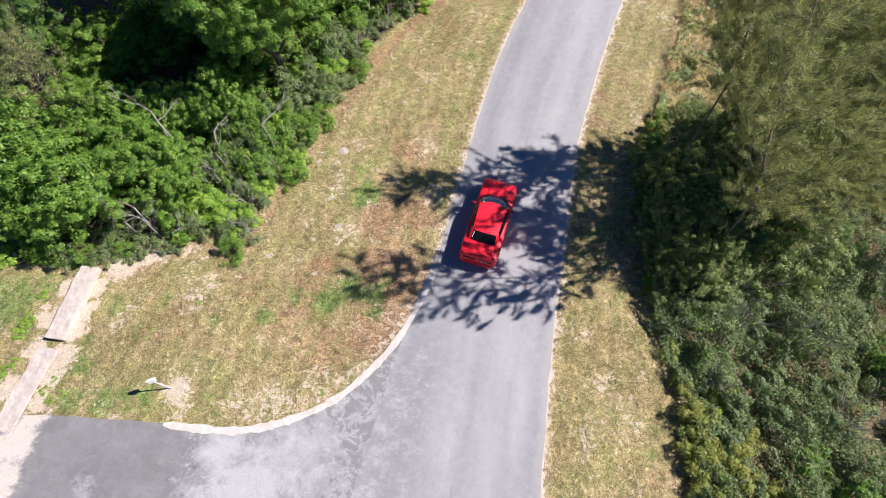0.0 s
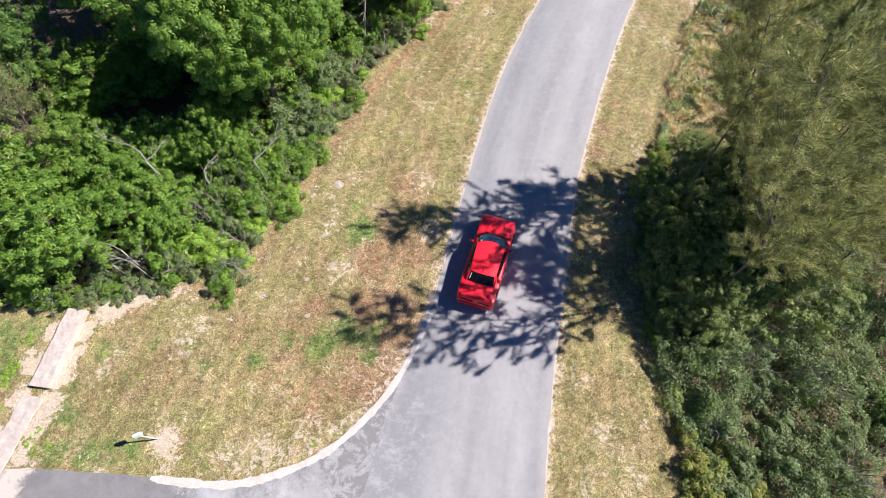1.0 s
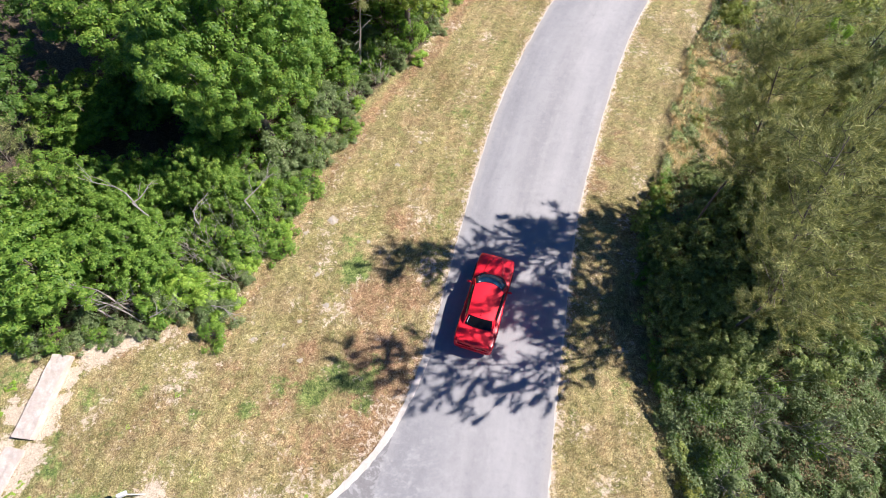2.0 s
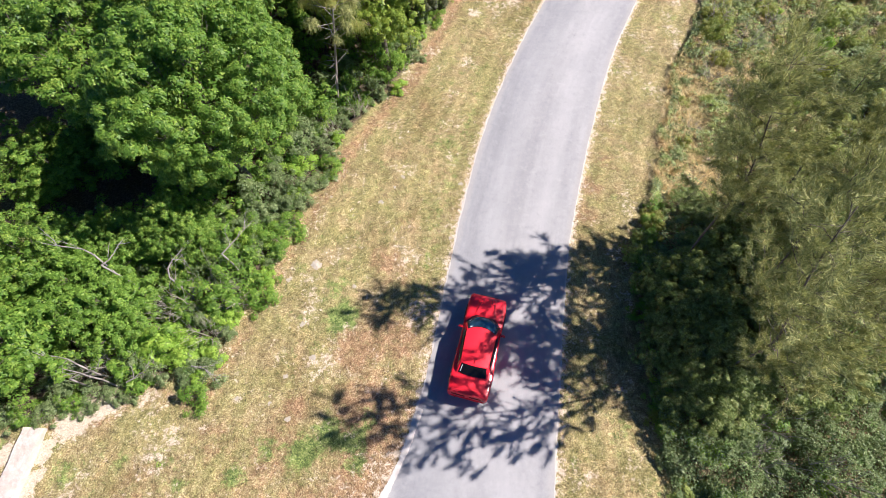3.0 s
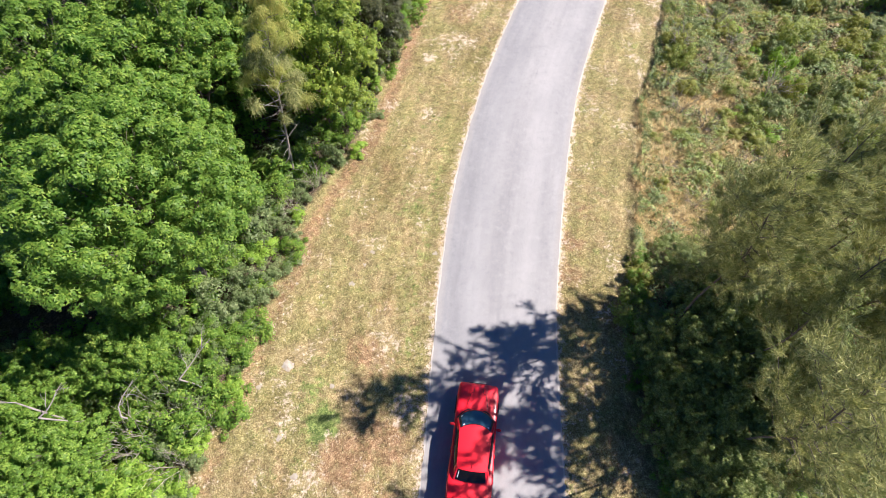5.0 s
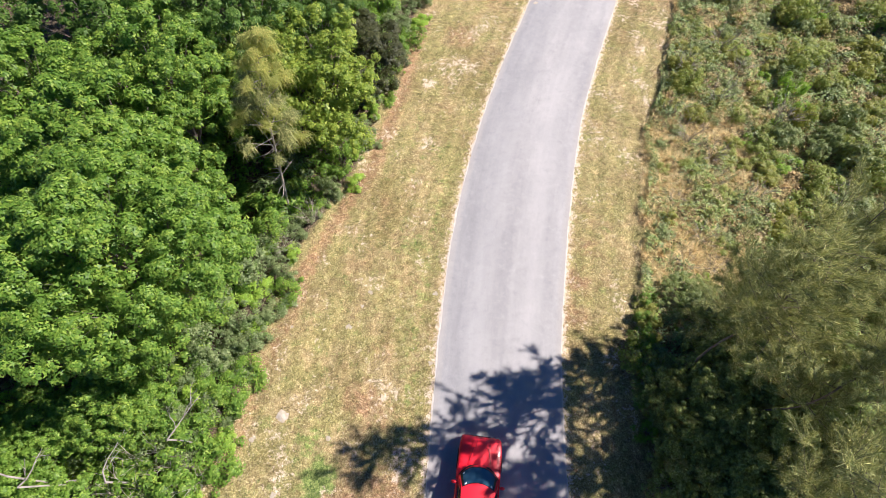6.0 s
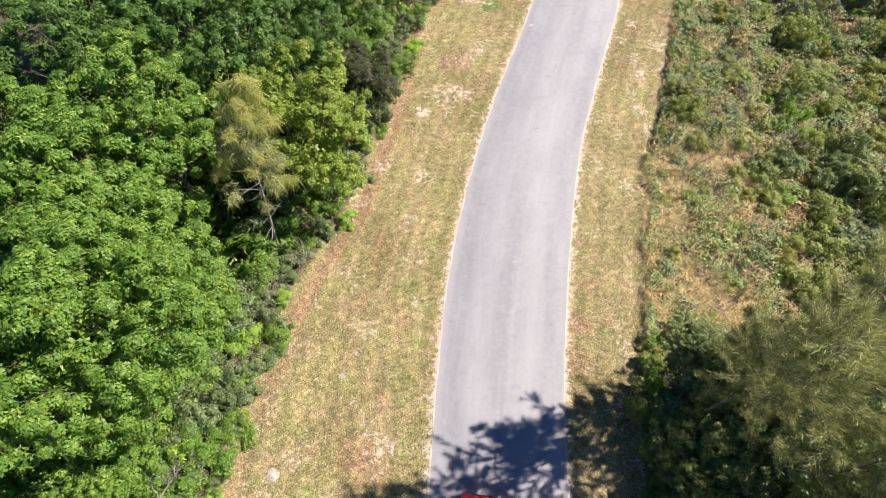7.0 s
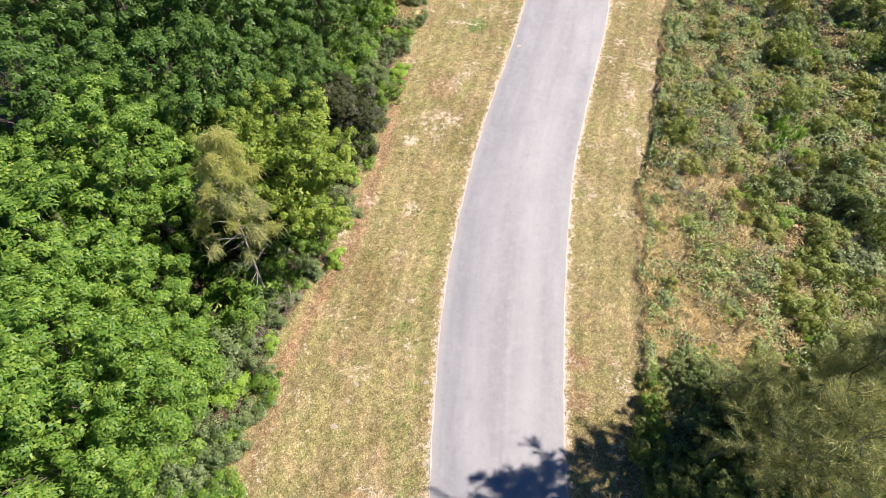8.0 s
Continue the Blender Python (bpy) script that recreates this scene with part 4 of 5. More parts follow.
def weeping_casuarina(name, seed, height, mat, label, lean, tufts=40, strands=210):
    """A slender tree whose boughs end in bell-shaped tufts of long drooping needles; the lowest boughs are bare."""
    rng = np.random.default_rng(seed)
    thing = tagged(new(name), label, "tree")
    L = np.array([lean[0], lean[1], 0.0])
    axis = lambda u: L * u**1.4 + np.array([0.1 * math.sin(5 * u), 0.1 * math.cos(4 * u), height * u])
    limbs = [[(tuple(axis(u)), 0.085 * (1 - u) + 0.012) for u in np.linspace(0, 1, 14)]]
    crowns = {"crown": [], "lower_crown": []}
    for i in range(tufts):
        u = 0.44 + 0.56 * (i + 0.5) / tufts
        a = i * 2.39996 + rng.normal() * 0.3
        reach = (0.25 + 2.0 * (1.05 - u) ** 0.6) * rng.uniform(0.65, 1.15)
        out = np.array([math.cos(a), math.sin(a), 0.0])
        p = axis(u) + out * reach + np.array([0, 0, 0.55 * reach])
        mid = axis(u) * 0.5 + p * 0.5 + np.array([0, 0, -0.08]) + rng.normal(size=3) * 0.08
        limbs.append([(tuple(axis(u)), 0.024), (tuple(mid), 0.016), (tuple(p), 0.007)])
        size = rng.uniform(0.55, 1.2)
        w = rng.uniform(0, 2 * math.pi, strands)
        spread = rng.uniform(0.06, 0.46, strands) * size
        drop = rng.uniform(0.25, 0.62, strands) * size
        start = p + rng.normal(size=(strands, 3)) * 0.09 - out * rng.uniform(0, 0.5, (strands, 1)) * size
        fan = np.stack([np.cos(w), np.sin(w), np.zeros(strands)], 1)
        side = np.stack([-np.sin(w), np.cos(w), np.zeros(strands)], 1)
        # most lower tufts get darker olive needles, their shade put into the colour
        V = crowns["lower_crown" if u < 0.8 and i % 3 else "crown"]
        for q in (0.0, 0.33, 0.66, 1.0):
            c = start + fan * (spread * math.sin(q * math.pi / 2))[:, None]
            c[:, 2] += (0.22 * math.sin(q * 2.2) - 0.85 * q * q) * drop
            wd = 0.011 * (1.0 - 0.7 * q)
            V.append(np.stack([c - side * wd, c + side * wd], 1))
    for i in range(12):
        u = rng.uniform(0.18, 0.5)
        a = rng.uniform(0, 2 * math.pi)
        e = axis(u) + np.array([math.cos(a), math.sin(a), rng.uniform(-0.3, 0.5)]) * rng.uniform(0.5, 1.3)
        limbs.append([(tuple(axis(u)), 0.02), (tuple(axis(u) * 0.5 + e * 0.5 + rng.normal(size=3) * 0.1), 0.014), (tuple(e), 0.006)])
    tv, tf = tubes(limbs, 6)
    under("trunk", mesh("trunk", tv, tf, M_PALE, True), thing)
    k = np.arange(strands)
    strip = np.concatenate([np.stack([o + 2 * k, o + 2 * k + 1, o + 2 * strands + 2 * k + 1, o + 2 * strands + 2 * k], 1) for o in (0, 2 * strands, 4 * strands)])
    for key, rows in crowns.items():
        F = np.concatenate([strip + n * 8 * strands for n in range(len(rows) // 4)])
        under(key, mesh(key, np.concatenate([x.reshape(-1, 3) for x in rows]), F, mat if key == "crown" else M_NEEDLE), thing, "" if key == "crown" else "olive lower needles, darkened as shade")
    return thing


def shrub(name, seed, R, height, mat, label, clumps=22, per=110, leaf=0.085):
    """A low leafy bush on a handful of stems."""
    rng = np.random.default_rng(seed)
    thing = tagged(new(name), label, "shrub")
    d = unit(rng.normal(size=(clumps, 3)) * np.array([1, 1, 0.8]) + np.array([0, 0, 0.5]))
    d[:, 2] = np.abs(d[:, 2])
    k = rng.uniform(0.35, 1.0, clumps)
    c = d * k[:, None] * np.array([R * 0.85, R * 0.85, height * 0.72]) + np.array([0, 0, height * 0.12])
    v, f = clump_leaves(rng, c, R * rng.uniform(0.18, 0.34, clumps), per, d, leaf, leaf * 0.5, 0.7)
    limbs = [[((0.05 * rng.normal(), 0.05 * rng.normal(), -0.08), 0.02), (tuple(q * 0.5 + rng.normal(size=3) * 0.04), 0.012), (tuple(q), 0.005)] for q in c[: max(5, clumps // 2)]]
    tv, tf = tubes(limbs, 4)
    under("woody_base", mesh("woody_base", tv, tf, M_BARK), thing)
    under("foliage", mesh("foliage", v, f, mat), thing)
    return thing


def twig_bush(name, seed, R, height, label):
    """A leafless bush: thin grey stems that fork twice."""
    rng = np.random.default_rng(seed)
    thing = tagged(new(name), label, "shrub")
    stems, twigs = [], []
    for i in range(11):
        a, r = i * 2.39996 + rng.normal() * 0.3, R * rng.uniform(0.45, 1.0)
        base = np.array([0.10 * math.cos(a), 0.10 * math.sin(a), -0.06])
        tip = np.array([r * math.cos(a), r * math.sin(a), height * rng.uniform(0.55, 1.0)])
        mid = base * 0.5 + tip * 0.5 + rng.normal(size=3) * 0.09 * R + np.array([0, 0, 0.1 * height])
        stems.append([(tuple(base), 0.018), (tuple(mid), 0.013), (tuple(tip), 0.006)])
        for j in range(7):
            q = rng.uniform(0.3, 1.0)
            p = mid * (1 - q) + tip * q
            d = unit((tip - base)[None])[0] + rng.normal(size=3) * 0.65
            e = p + d * rng.uniform(0.18, 0.42) * R
            twigs.append([(tuple(p), 0.009), (tuple(p * 0.45 + e * 0.55 + rng.normal(size=3) * 0.03), 0.007), (tuple(e), 0.004)])
    tv, tf = tubes(stems, 5)
    under("stem", mesh("stem", tv, tf, M_TWIG, True), thing)
    tv, tf = tubes(twigs, 3)
    under("twig_spray", mesh("twig_spray", tv, tf, M_TWIG), thing)
    return thing


def put(proto, x, y, turn=0.0, s=1.0, sz=None, tilt=0.0):
    """A copy standing on the ground at x, y."""
    return copy_thing(proto, pose(x, y, -0.03, tilt, 0, turn) @ Matrix.Diagonal((s, s, sz or s, 1)))


def plant_woods():
    rng = np.random.default_rng(5)
    OAK = "round-headed broadleaf tree with dense mid-green foliage"
    protos = [broadleaf("broadleaf_tree", 11, 10.6, 4.6, M_OAK, OAK, 30, 24, 150, 0.142)]
    protos[0].matrix_basis = pose(-9.4, 21.1, -0.03) @ Matrix.Diagonal((0.9, 0.87, 1.0, 1))
    b = broadleaf("broadleaf_tree", 12, 9.5, 3.6, M_OAK, OAK, 22, 17, 115, 0.145)
    b.matrix_basis = pose(-9.6, 31.4, -0.03)
    c = broadleaf("broadleaf_tree", 13, 8.5, 3.0, M_OAK, OAK, 20, 16, 115, 0.140)
    c.matrix_basis = pose(-10.6, 26.4, -0.03) @ Matrix.Diagonal((1.1, 1.1, 1.2, 1))
    protos += [b, c]
    gold = broadleaf("young_tree", 14, 8.3, 2.9, M_GOLD, "young broadleaf tree with yellow-green leaves", 22, 16, 74, 0.14, 0.12, ragged=0.7)
    gold.matrix_basis = pose(-1.9, 30.8, -0.03)
    dark = broadleaf("dark_tree", 15, 5.0, 1.6, M_DARK, "small dense tree with blackish-green leaves", 14, 12, 120, 0.10, 0.05)
    dark.matrix_basis = pose(0.6, 35.3, -0.03) @ Matrix.Diagonal((1.35, 1.35, 1.1, 1))
    small = broadleaf("small_tree", 16, 4.6, 2.2, M_FRESH, "small broadleaf tree with fresh green leaves", 22, 14, 62, 0.138, 0.1, ragged=1.0)
    small.matrix_basis = pose(-13.5, 13.0, -0.03) @ Matrix.Diagonal((0.75, 0.75, 0.78, 1))
    mixed = broadleaf("small_tree", 17, 4.6, 2.6, M_OAK, "spreading small tree with mid-green leaves", 24, 13, 62, 0.142, 0.06, ragged=1.0)
    mixed.matrix_basis = pose(-17.6, 11.6, -0.03)
    far = broadleaf("broadleaf_tree", 18, 9.6, 3.8, M_DEEP, "round-headed broadleaf tree with deep green foliage", 20, 15, 84, 0.158)
    far.matrix_basis = pose(-22.2, 28.2, -0.03)
    for p, x, y, s, sz in ((far, -6.1, 35.8, 0.9, 0.95), (far, -2.2, 37.6, 0.72, 0.75), (far, 0.2, 42.6, 0.85, 0.85), (far, -4.6, 41.0, 1.0, 1.0), (far, -12.6, 36.2, 1.0, 1.0),
                           (b, -14.6, 30.2, 1.0, 0.95), (b, -15.6, 25.0, 1.05, 0.95), (mixed, -11.6, 17.4, 0.75, 0.8), (small, -15.2, 14.2, 1.0, 1.0), (mixed, -19.4, 21.4, 1.0, 0.8), (mixed, -16.8, 23.2, 0.9, 0.8),
                           (mixed, -21.6, 13.2, 1.15, 1.2), (small, -19.6, 10.2, 0.8, 0.8), (gold, -5.2, 33.2, 0.8, 0.85), (small, -15.9, 16.3, 0.85, 1.0), (small, -13.6, 16.4, 0.85, 1.0), (mixed, -11.4, 16.6, 0.6, 0.95), (mixed, -17.9, 15.4, 0.8, 0.95), (far, -23.4, 21.0, 0.85, 0.75),
                           (far, -19.8, 35.2, 1.0, 1.0), (far, -9.8, 42.4, 1.0, 1.05), (far, -4.0, 47.6, 0.95, 1.0), (far, 2.2, 49.2, 0.95, 0.95), (b, -11.4, 22.8, 0.85, 0.92),
                           (far, -15.4, 44.4, 1.0, 1.0), (far, -9.6, 50.6, 1.1, 1.1), (far, -2.0, 55.0, 1.0, 1.0), (far, 6.4, 55.2, 0.8, 0.9), (far, -26.4, 18.4, 0.9, 0.8)):
        put(p, x, y, rng.uniform(0, 360), s, sz)
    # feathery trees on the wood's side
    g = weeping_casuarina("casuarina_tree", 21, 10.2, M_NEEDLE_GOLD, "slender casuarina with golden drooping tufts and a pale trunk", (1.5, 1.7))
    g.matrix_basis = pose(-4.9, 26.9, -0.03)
    h = casuarina("casuarina_tree", 22, 8.0, 2.4, M_NEEDLE, "feathery olive-green casuarina tree", 55, 4, 72, (0.4, 0.2))
    h.matrix_basis = pose(-19.6, 15.9, -0.03) @ Matrix.Diagonal((0.9, 0.9, 0.92, 1))
    # the tall feathery group that shades the lane
    BIG = "tall feathery casuarina with olive-green drooping needles"
    k = casuarina("casuarina_tree", 23, 13.8, 3.1, M_NEEDLE, BIG, 62, 8, 150, (-2.9, 0.5), None, 0.42, 0.6, 0.040)
    k.matrix_basis = pose(13.8, 14.9, -0.03)
    k2 = casuarina("casuarina_tree", 24, 14.2, 3.4, M_NEEDLE, BIG, 54, 8, 150, (-4.3, 0.8), None, 0.36, 0.6, 0.040)
    k2.matrix_basis = pose(13.9, 9.1, -0.03)
    k3 = casuarina("casuarina_tree", 25, 12.6, 2.8, M_NEEDLE, BIG, 22, 8, 150, (-1.6, 0.4), None, 0.45, 0.6, 0.040)
    k3.matrix_basis = pose(14.8, 12.5, -0.03)
    put(k3, 17.2, 16.9, 12, 1.0, 0.95)
    # next three stand mostly out of view, added to shade the verge
    put(k, 19.0, 13.2, 15, 1.0, 0.98)
    put(k2, 19.6, 10.2, -12, 1.0, 0.76)
    put(k, 20.4, 16.0, -8, 1.0, 0.95)
    put(k3, 16.2, 16.6, 10, 0.8, 0.5)
    put(h, 20.6, 17.0, 40, 1.0, 0.9)
    put(h, 16.3, 10.3, 70, 1.15, 1.05)
    put(h, 15.9, 17.6, 300, 0.7, 0.6)
    put(h, 25.5, 9.0, 75, 1.2, 1.0)
    # thick grey-green small trees that shade the verge
    t = broadleaf("thicket_tree", 19, 4.0, 2.1, M_THICKET, "dense olive-green thicket bush tree beside the verge", 20, 12, 62, 0.125, 0.03, ragged=0.9)
    t.matrix_basis = pose(13.0, 11.4, -0.03) @ Matrix.Diagonal((0.85, 0.85, 0.65, 1))
    for x, y, s, turn in ((13.0, 13.4, 0.72, 20), (14.6, 10.2, 0.78, 250), (12.9, 10.0, 0.55, 80), (15.4, 18.4, 0.6, 310), (15.6, 13.0, 0.9, 190)):
        put(t, x, y, turn, s * 1.05, s * 0.75)
    for x, y, s, sz in ((12.5, 8.7, 0.8, 0.7), (14.8, 9.6, 0.9, 0.6), (11.8, 10.4, 0.75, 0.7), (12.5, 13.5, 0.8, 0.65), (15.9, 12.6, 1.4, 1.75), (16.2, 15.3, 1.25, 1.55), (16.5, 10.2, 1.25, 1.6), (17.6, 14.2, 1.4, 1.95), (13.0, 12.1, 0.9, 0.95), (14.4, 12.9, 1.05, 1.15), (12.7, 9.5, 0.8, 0.9), (13.7, 10.9, 1.0, 1.2), (14.1, 9.2, 0.95, 1.2), (14.2, 11.9, 1.0, 1.3), (14.0, 13.9, 0.95, 1.25), (13.2, 8.3, 0.8, 1.0), (12.1, 9.4, 0.62, 1.0), (12.0, 11.3, 0.62, 1.1), (12.2, 12.8, 0.62, 1.05), (12.3, 14.1, 0.58, 0.9)):
        put(t, x, y, rng.uniform(0, 360), s, sz)


def plant_undergrowth(edge, filler, rng):
    """Bushes that fill the wood's floor under and between the trees."""
    for y in np.arange(10.5, 52, 1.9):
        x0 = at_y(WOOD_LEFT, y)
        for off in np.arange(3.2, 17, 2.0):
            x = x0 - off + rng.uniform(-0.7, 0.7)
            if x > -25 and rng.random() < 0.85 and not (-20 < x < -14.5 and 18.9 < y < 22.5) and not (-18.5 < x < -9.5 and y < 18.4):
                s = rng.uniform(1.0, 1.6)
                put(filler if off > 4 else edge[rng.choice(3, p=[0.62, 0.25, 0.13])], x, y + rng.uniform(-0.7, 0.7), rng.uniform(0, 360), s, s * rng.uniform(0.6, 1.1))
    # sunlit bushes at the wood's corner
    for y in np.arange(13.6, 18.6, 1.25):
        for x in np.arange(-18.2, -8.6, 1.3):
            if x < at_y(WOOD_LEFT, y) - 0.8:
                s = rng.uniform(0.9, 1.35)
                put(edge[rng.choice(3, p=[0.46, 0.26, 0.28])], x + rng.uniform(-0.4, 0.4), y + rng.uniform(-0.4, 0.4), rng.uniform(0, 360), s, s * rng.uniform(0.9, 1.4))
    # thick brush in front of the feathery trees, which shades the verge
    for x, y, s, sz in ((12.7, 8.6, 1.5, 1.5), (12.9, 10.6, 1.6, 1.9), (13.1, 12.4, 1.7, 2.0), (13.2, 14.2, 1.3, 1.2), (12.0, 11.5, 1.2, 1.3), (12.2, 13.4, 1.2, 1.4), (14.6, 11.4, 1.8, 2.2), (14.9, 16.6, 1.5, 1.4), (12.3, 15.4, 1.1, 1.0), (13.9, 7.2, 1.5, 1.6)):
        put(edge[1], x, y, rng.uniform(0, 360), s, sz)


def plant_shrubs():
    rng = np.random.default_rng(8)
    EDGE = "tangled leafy shrub at the wood's edge"
    edge = [shrub("shrub", 31, 1.2, 2.0, M_OAK, EDGE, 26, 54, 0.13), shrub("tangled_shrub", 32, 1.1, 1.6, M_SAGE, "grey-green tangled shrub with twigs", 28, 66, 0.11), shrub("sapling", 33, 0.9, 1.3, M_LIME, "bright green sapling bush", 20, 76, 0.12)]
    filler = shrub("woodland_bush", 37, 1.3, 1.7, M_OAK, "shaded leafy shrub on the woodland floor", 22, 38, 0.19)
    filler.matrix_basis = pose(-9.5, 23.5, -0.03)
    low = [shrub("scrub_bush", 34, 1.1, 0.95, M_SCRUB, "low olive scrub bush among dry grass", 26, 58, 0.122), shrub("grey_bush", 35, 0.9, 0.8, M_GREY, "low grey-green scrub bush", 26, 58, 0.115), shrub("green_bush", 36, 0.7, 0.6, M_LIME, "small bright green bush in the scrub", 14, 50, 0.10)]
    low += [shrub("weedy_bush", 38, 0.9, 0.75, M_WEED, "yellow-green weedy bush at the thicket's foot", 24, 60, 0.115)]
    twig = twig_bush("dead_bush", 39, 1.0, 1.1, "leafless grey bush of forked twigs")
    twig.matrix_basis = pose(19.4, 30.8, -0.03)
    for x, y, q, z in ((19.4, 28.6, 1.1, 1.0), (17.0, 24.6, 0.7, 0.8), (17.6, 21.8, 0.9, 0.8), (20.4, 27.0, 1.0, 1.0), (22.6, 31.4, 1.2, 1.1), (21.6, 34.4, 1.0, 1.2), (24.8, 36.0, 1.2, 1.1), (21.4, 23.8, 1.0, 1.2), (25.6, 29.0, 1.2, 1.4),
                       (16.0, 20.4, 0.7, 0.9), (14.2, 5.8, 1.0, 2.0), (16.8, 5.0, 1.1, 2.1), (17.6, 1.6, 1.1, 2.0), (12.6, 3.2, 0.8, 1.7), (14.9, 7.2, 0.9, 2.2),
                       (-11.4, 13.6, 1.0, 2.2), (-10.4, 14.6, 1.0, 2.1), (-8.9, 13.9, 0.8, 1.6), (-14.6, 11.0, 0.9, 1.5), (-12.6, 10.6, 0.8, 1.2), (-11.9, 13.2, 1.0, 1.9), (-10.0, 12.2, 0.9, 1.6), (-3.6, 26.2, 0.8, 1.5), (-5.0, 24.6, 0.7, 1.3)):
        put(twig, x, y, 61 * q * y, q, q * z)
    for x, y, q in ((11.3, 3.0, 0.8), (11.4, 1.5, 1.3), (11.1, 0.1, 1.2), (12.6, 0.3, 1.2), (11.4, -1.4, 1.1), (11.6, 0.2, 1.1), (12.6, -0.6, 1.2), (12.2, -2.2, 1.1), (13.4, 0.8, 1.0), (11.6, 4.6, 0.7), (14.4, -1.6, 1.2), (16.2, 23.4, 0.7), (20.4, 33.4, 0.9), (19.4, 31.2, 1.0), (21.2, 34.8, 1.0), (20.6, 30.2, 1.1)):
        put(low[3], x, y, 77 * y, q, q * 1.2)
    for x, y, q in ((-11.8, 11.7, 1.6), (-11.0, 11.3, 1.1), (-10.2, 10.1, 0.7), (-10.7, 11.8, 1.1), (-12.0, 12.4, 1.2), (-13.0, 10.8, 0.8), (-9.6, 11.2, 0.8), (-9.3, 13.0, 0.9), (-14.4, 11.6, 1.2), (-15.2, 12.2, 1.3), (-13.6, 12.2, 1.2), (-12.6, 11.6, 1.2), (-16.4, 11.2, 1.1)):
        put(edge[2], x, y, 50 * y, q, q * 1.1)
    for x, y, q in ((12.3, 16.7, 0.7), (12.7, 17.8, 0.6), (11.7, 15.4, 0.7), (11.3, 14.0, 0.6), (11.0, 12.6, 0.6), (13.2, 18.9, 0.55), (11.0, 8.6, 0.7), (10.8, 7.0, 0.6)):
        put(edge[0], x, y, 83 * y, q, q * 0.9)
    homes = [(-8.2, 16.6), (-6.8, 19.6), (-10.9, 10.9), (11.6, 8.0), (12.2, 4.4), (13.0, 1.6), (12.9, 2.6)]
    for p, (x, y) in zip(edge + low, homes):
        p.matrix_basis = pose(x, y, -0.03, 0, 0, rng.uniform(0, 360))
    plant_undergrowth(edge, filler, rng)
    # weeds by the slabs
    for x, y, q in ((-19.2, 5.4, 0.55), (-19.6, 5.0, 0.45), (-19.8, 2.7, 0.6), (-20.3, 2.4, 0.5), (-17.2, 2.35, 0.42), (-16.8, 2.0, 0.4), (-16.4, 2.3, 0.32), (-17.0, 2.9, 0.3), (-19.2, 3.2, 0.6), (-19.0, 3.6, 0.4), (-19.3, 4.9, 0.5), (-19.1, 5.7, 0.55), (-19.0, 6.9, 0.5), (-5.0, 2.5, 0.3), (-11.4, 6.6, 0.22), (-13.2, 5.2, 0.2)):
        put(low[2], x, y, 90 * q * x, q, q * 0.7)
    for x, y, q in ((-15.6, 9.3, 0.7), (-14.8, 9.6, 0.8), (-16.6, 8.9, 0.75), (-17.6, 8.9, 0.7), (-14.0, 9.6, 0.6), (-13.3, 9.5, 0.5), (-15.2, 8.9, 0.4), (-18.6, 8.8, 0.7), (-16.0, 10.6, 0.9)):
        put(edge[1 if q != 0.7 else 0], x, y, 31 * x, q, q * 0.9)
    # along the left wood's edge
    line = resample(WOOD_LEFT, 1.05)
    line = line[line[:, 1] < 58]
    nr = normals(line)
    for q, n in zip(line, nr):
        for off, hs in ((0.35, 0.7), (1.5, 1.1), (2.8, 1.3)):
            if rng.random() < 0.06:
                continue
            x, y = q + n * (off + rng.uniform(-0.6, 0.9))
            put(filler if off > 2 else edge[rng.choice(3, p=[0.34, 0.5, 0.16])], x, y, rng.uniform(0, 360), rng.uniform(0.55, 1.2), rng.uniform(0.5, 1.2) * hs)
    for x in np.arange(-24, -11, 1.2):
        y = np.interp(x, WOOD_FRONT[:, 0], WOOD_FRONT[:, 1])
        for off in (0.7, 2.0):
            if -16.4 < x < -13.4:
                continue
            put(edge[rng.choice(3, p=[0.4, 0.4, 0.2])], x + rng.uniform(-0.4, 0.4), y + off + rng.uniform(-0.2, 0.5), rng.uniform(0, 360), rng.uniform(0.7, 1.0), rng.uniform(0.6, 1.1))
    # taller thicket on the right under the feathery trees
    for y in np.arange(-5, 14.5, 1.6):
        x0 = at_y(WOOD_RIGHT, y)
        for i, off in enumerate((0.8, 2.4, 4.6, 7.0, 9.8)):
            s = rng.uniform(0.85, 1.25)
            p = (low[rng.choice(4, p=[0.3, 0.4, 0.1, 0.2])] if i == 0 else edge[rng.choice(3, p=[0.16, 0.70, 0.14])])
            put(p, x0 + off + rng.uniform(-0.5, 0.5), y + rng.uniform(-0.5, 0.5), rng.uniform(0, 360), s, s * rng.uniform(0.7, 1.0) * min(1.5, 0.75 + 0.12 * i))
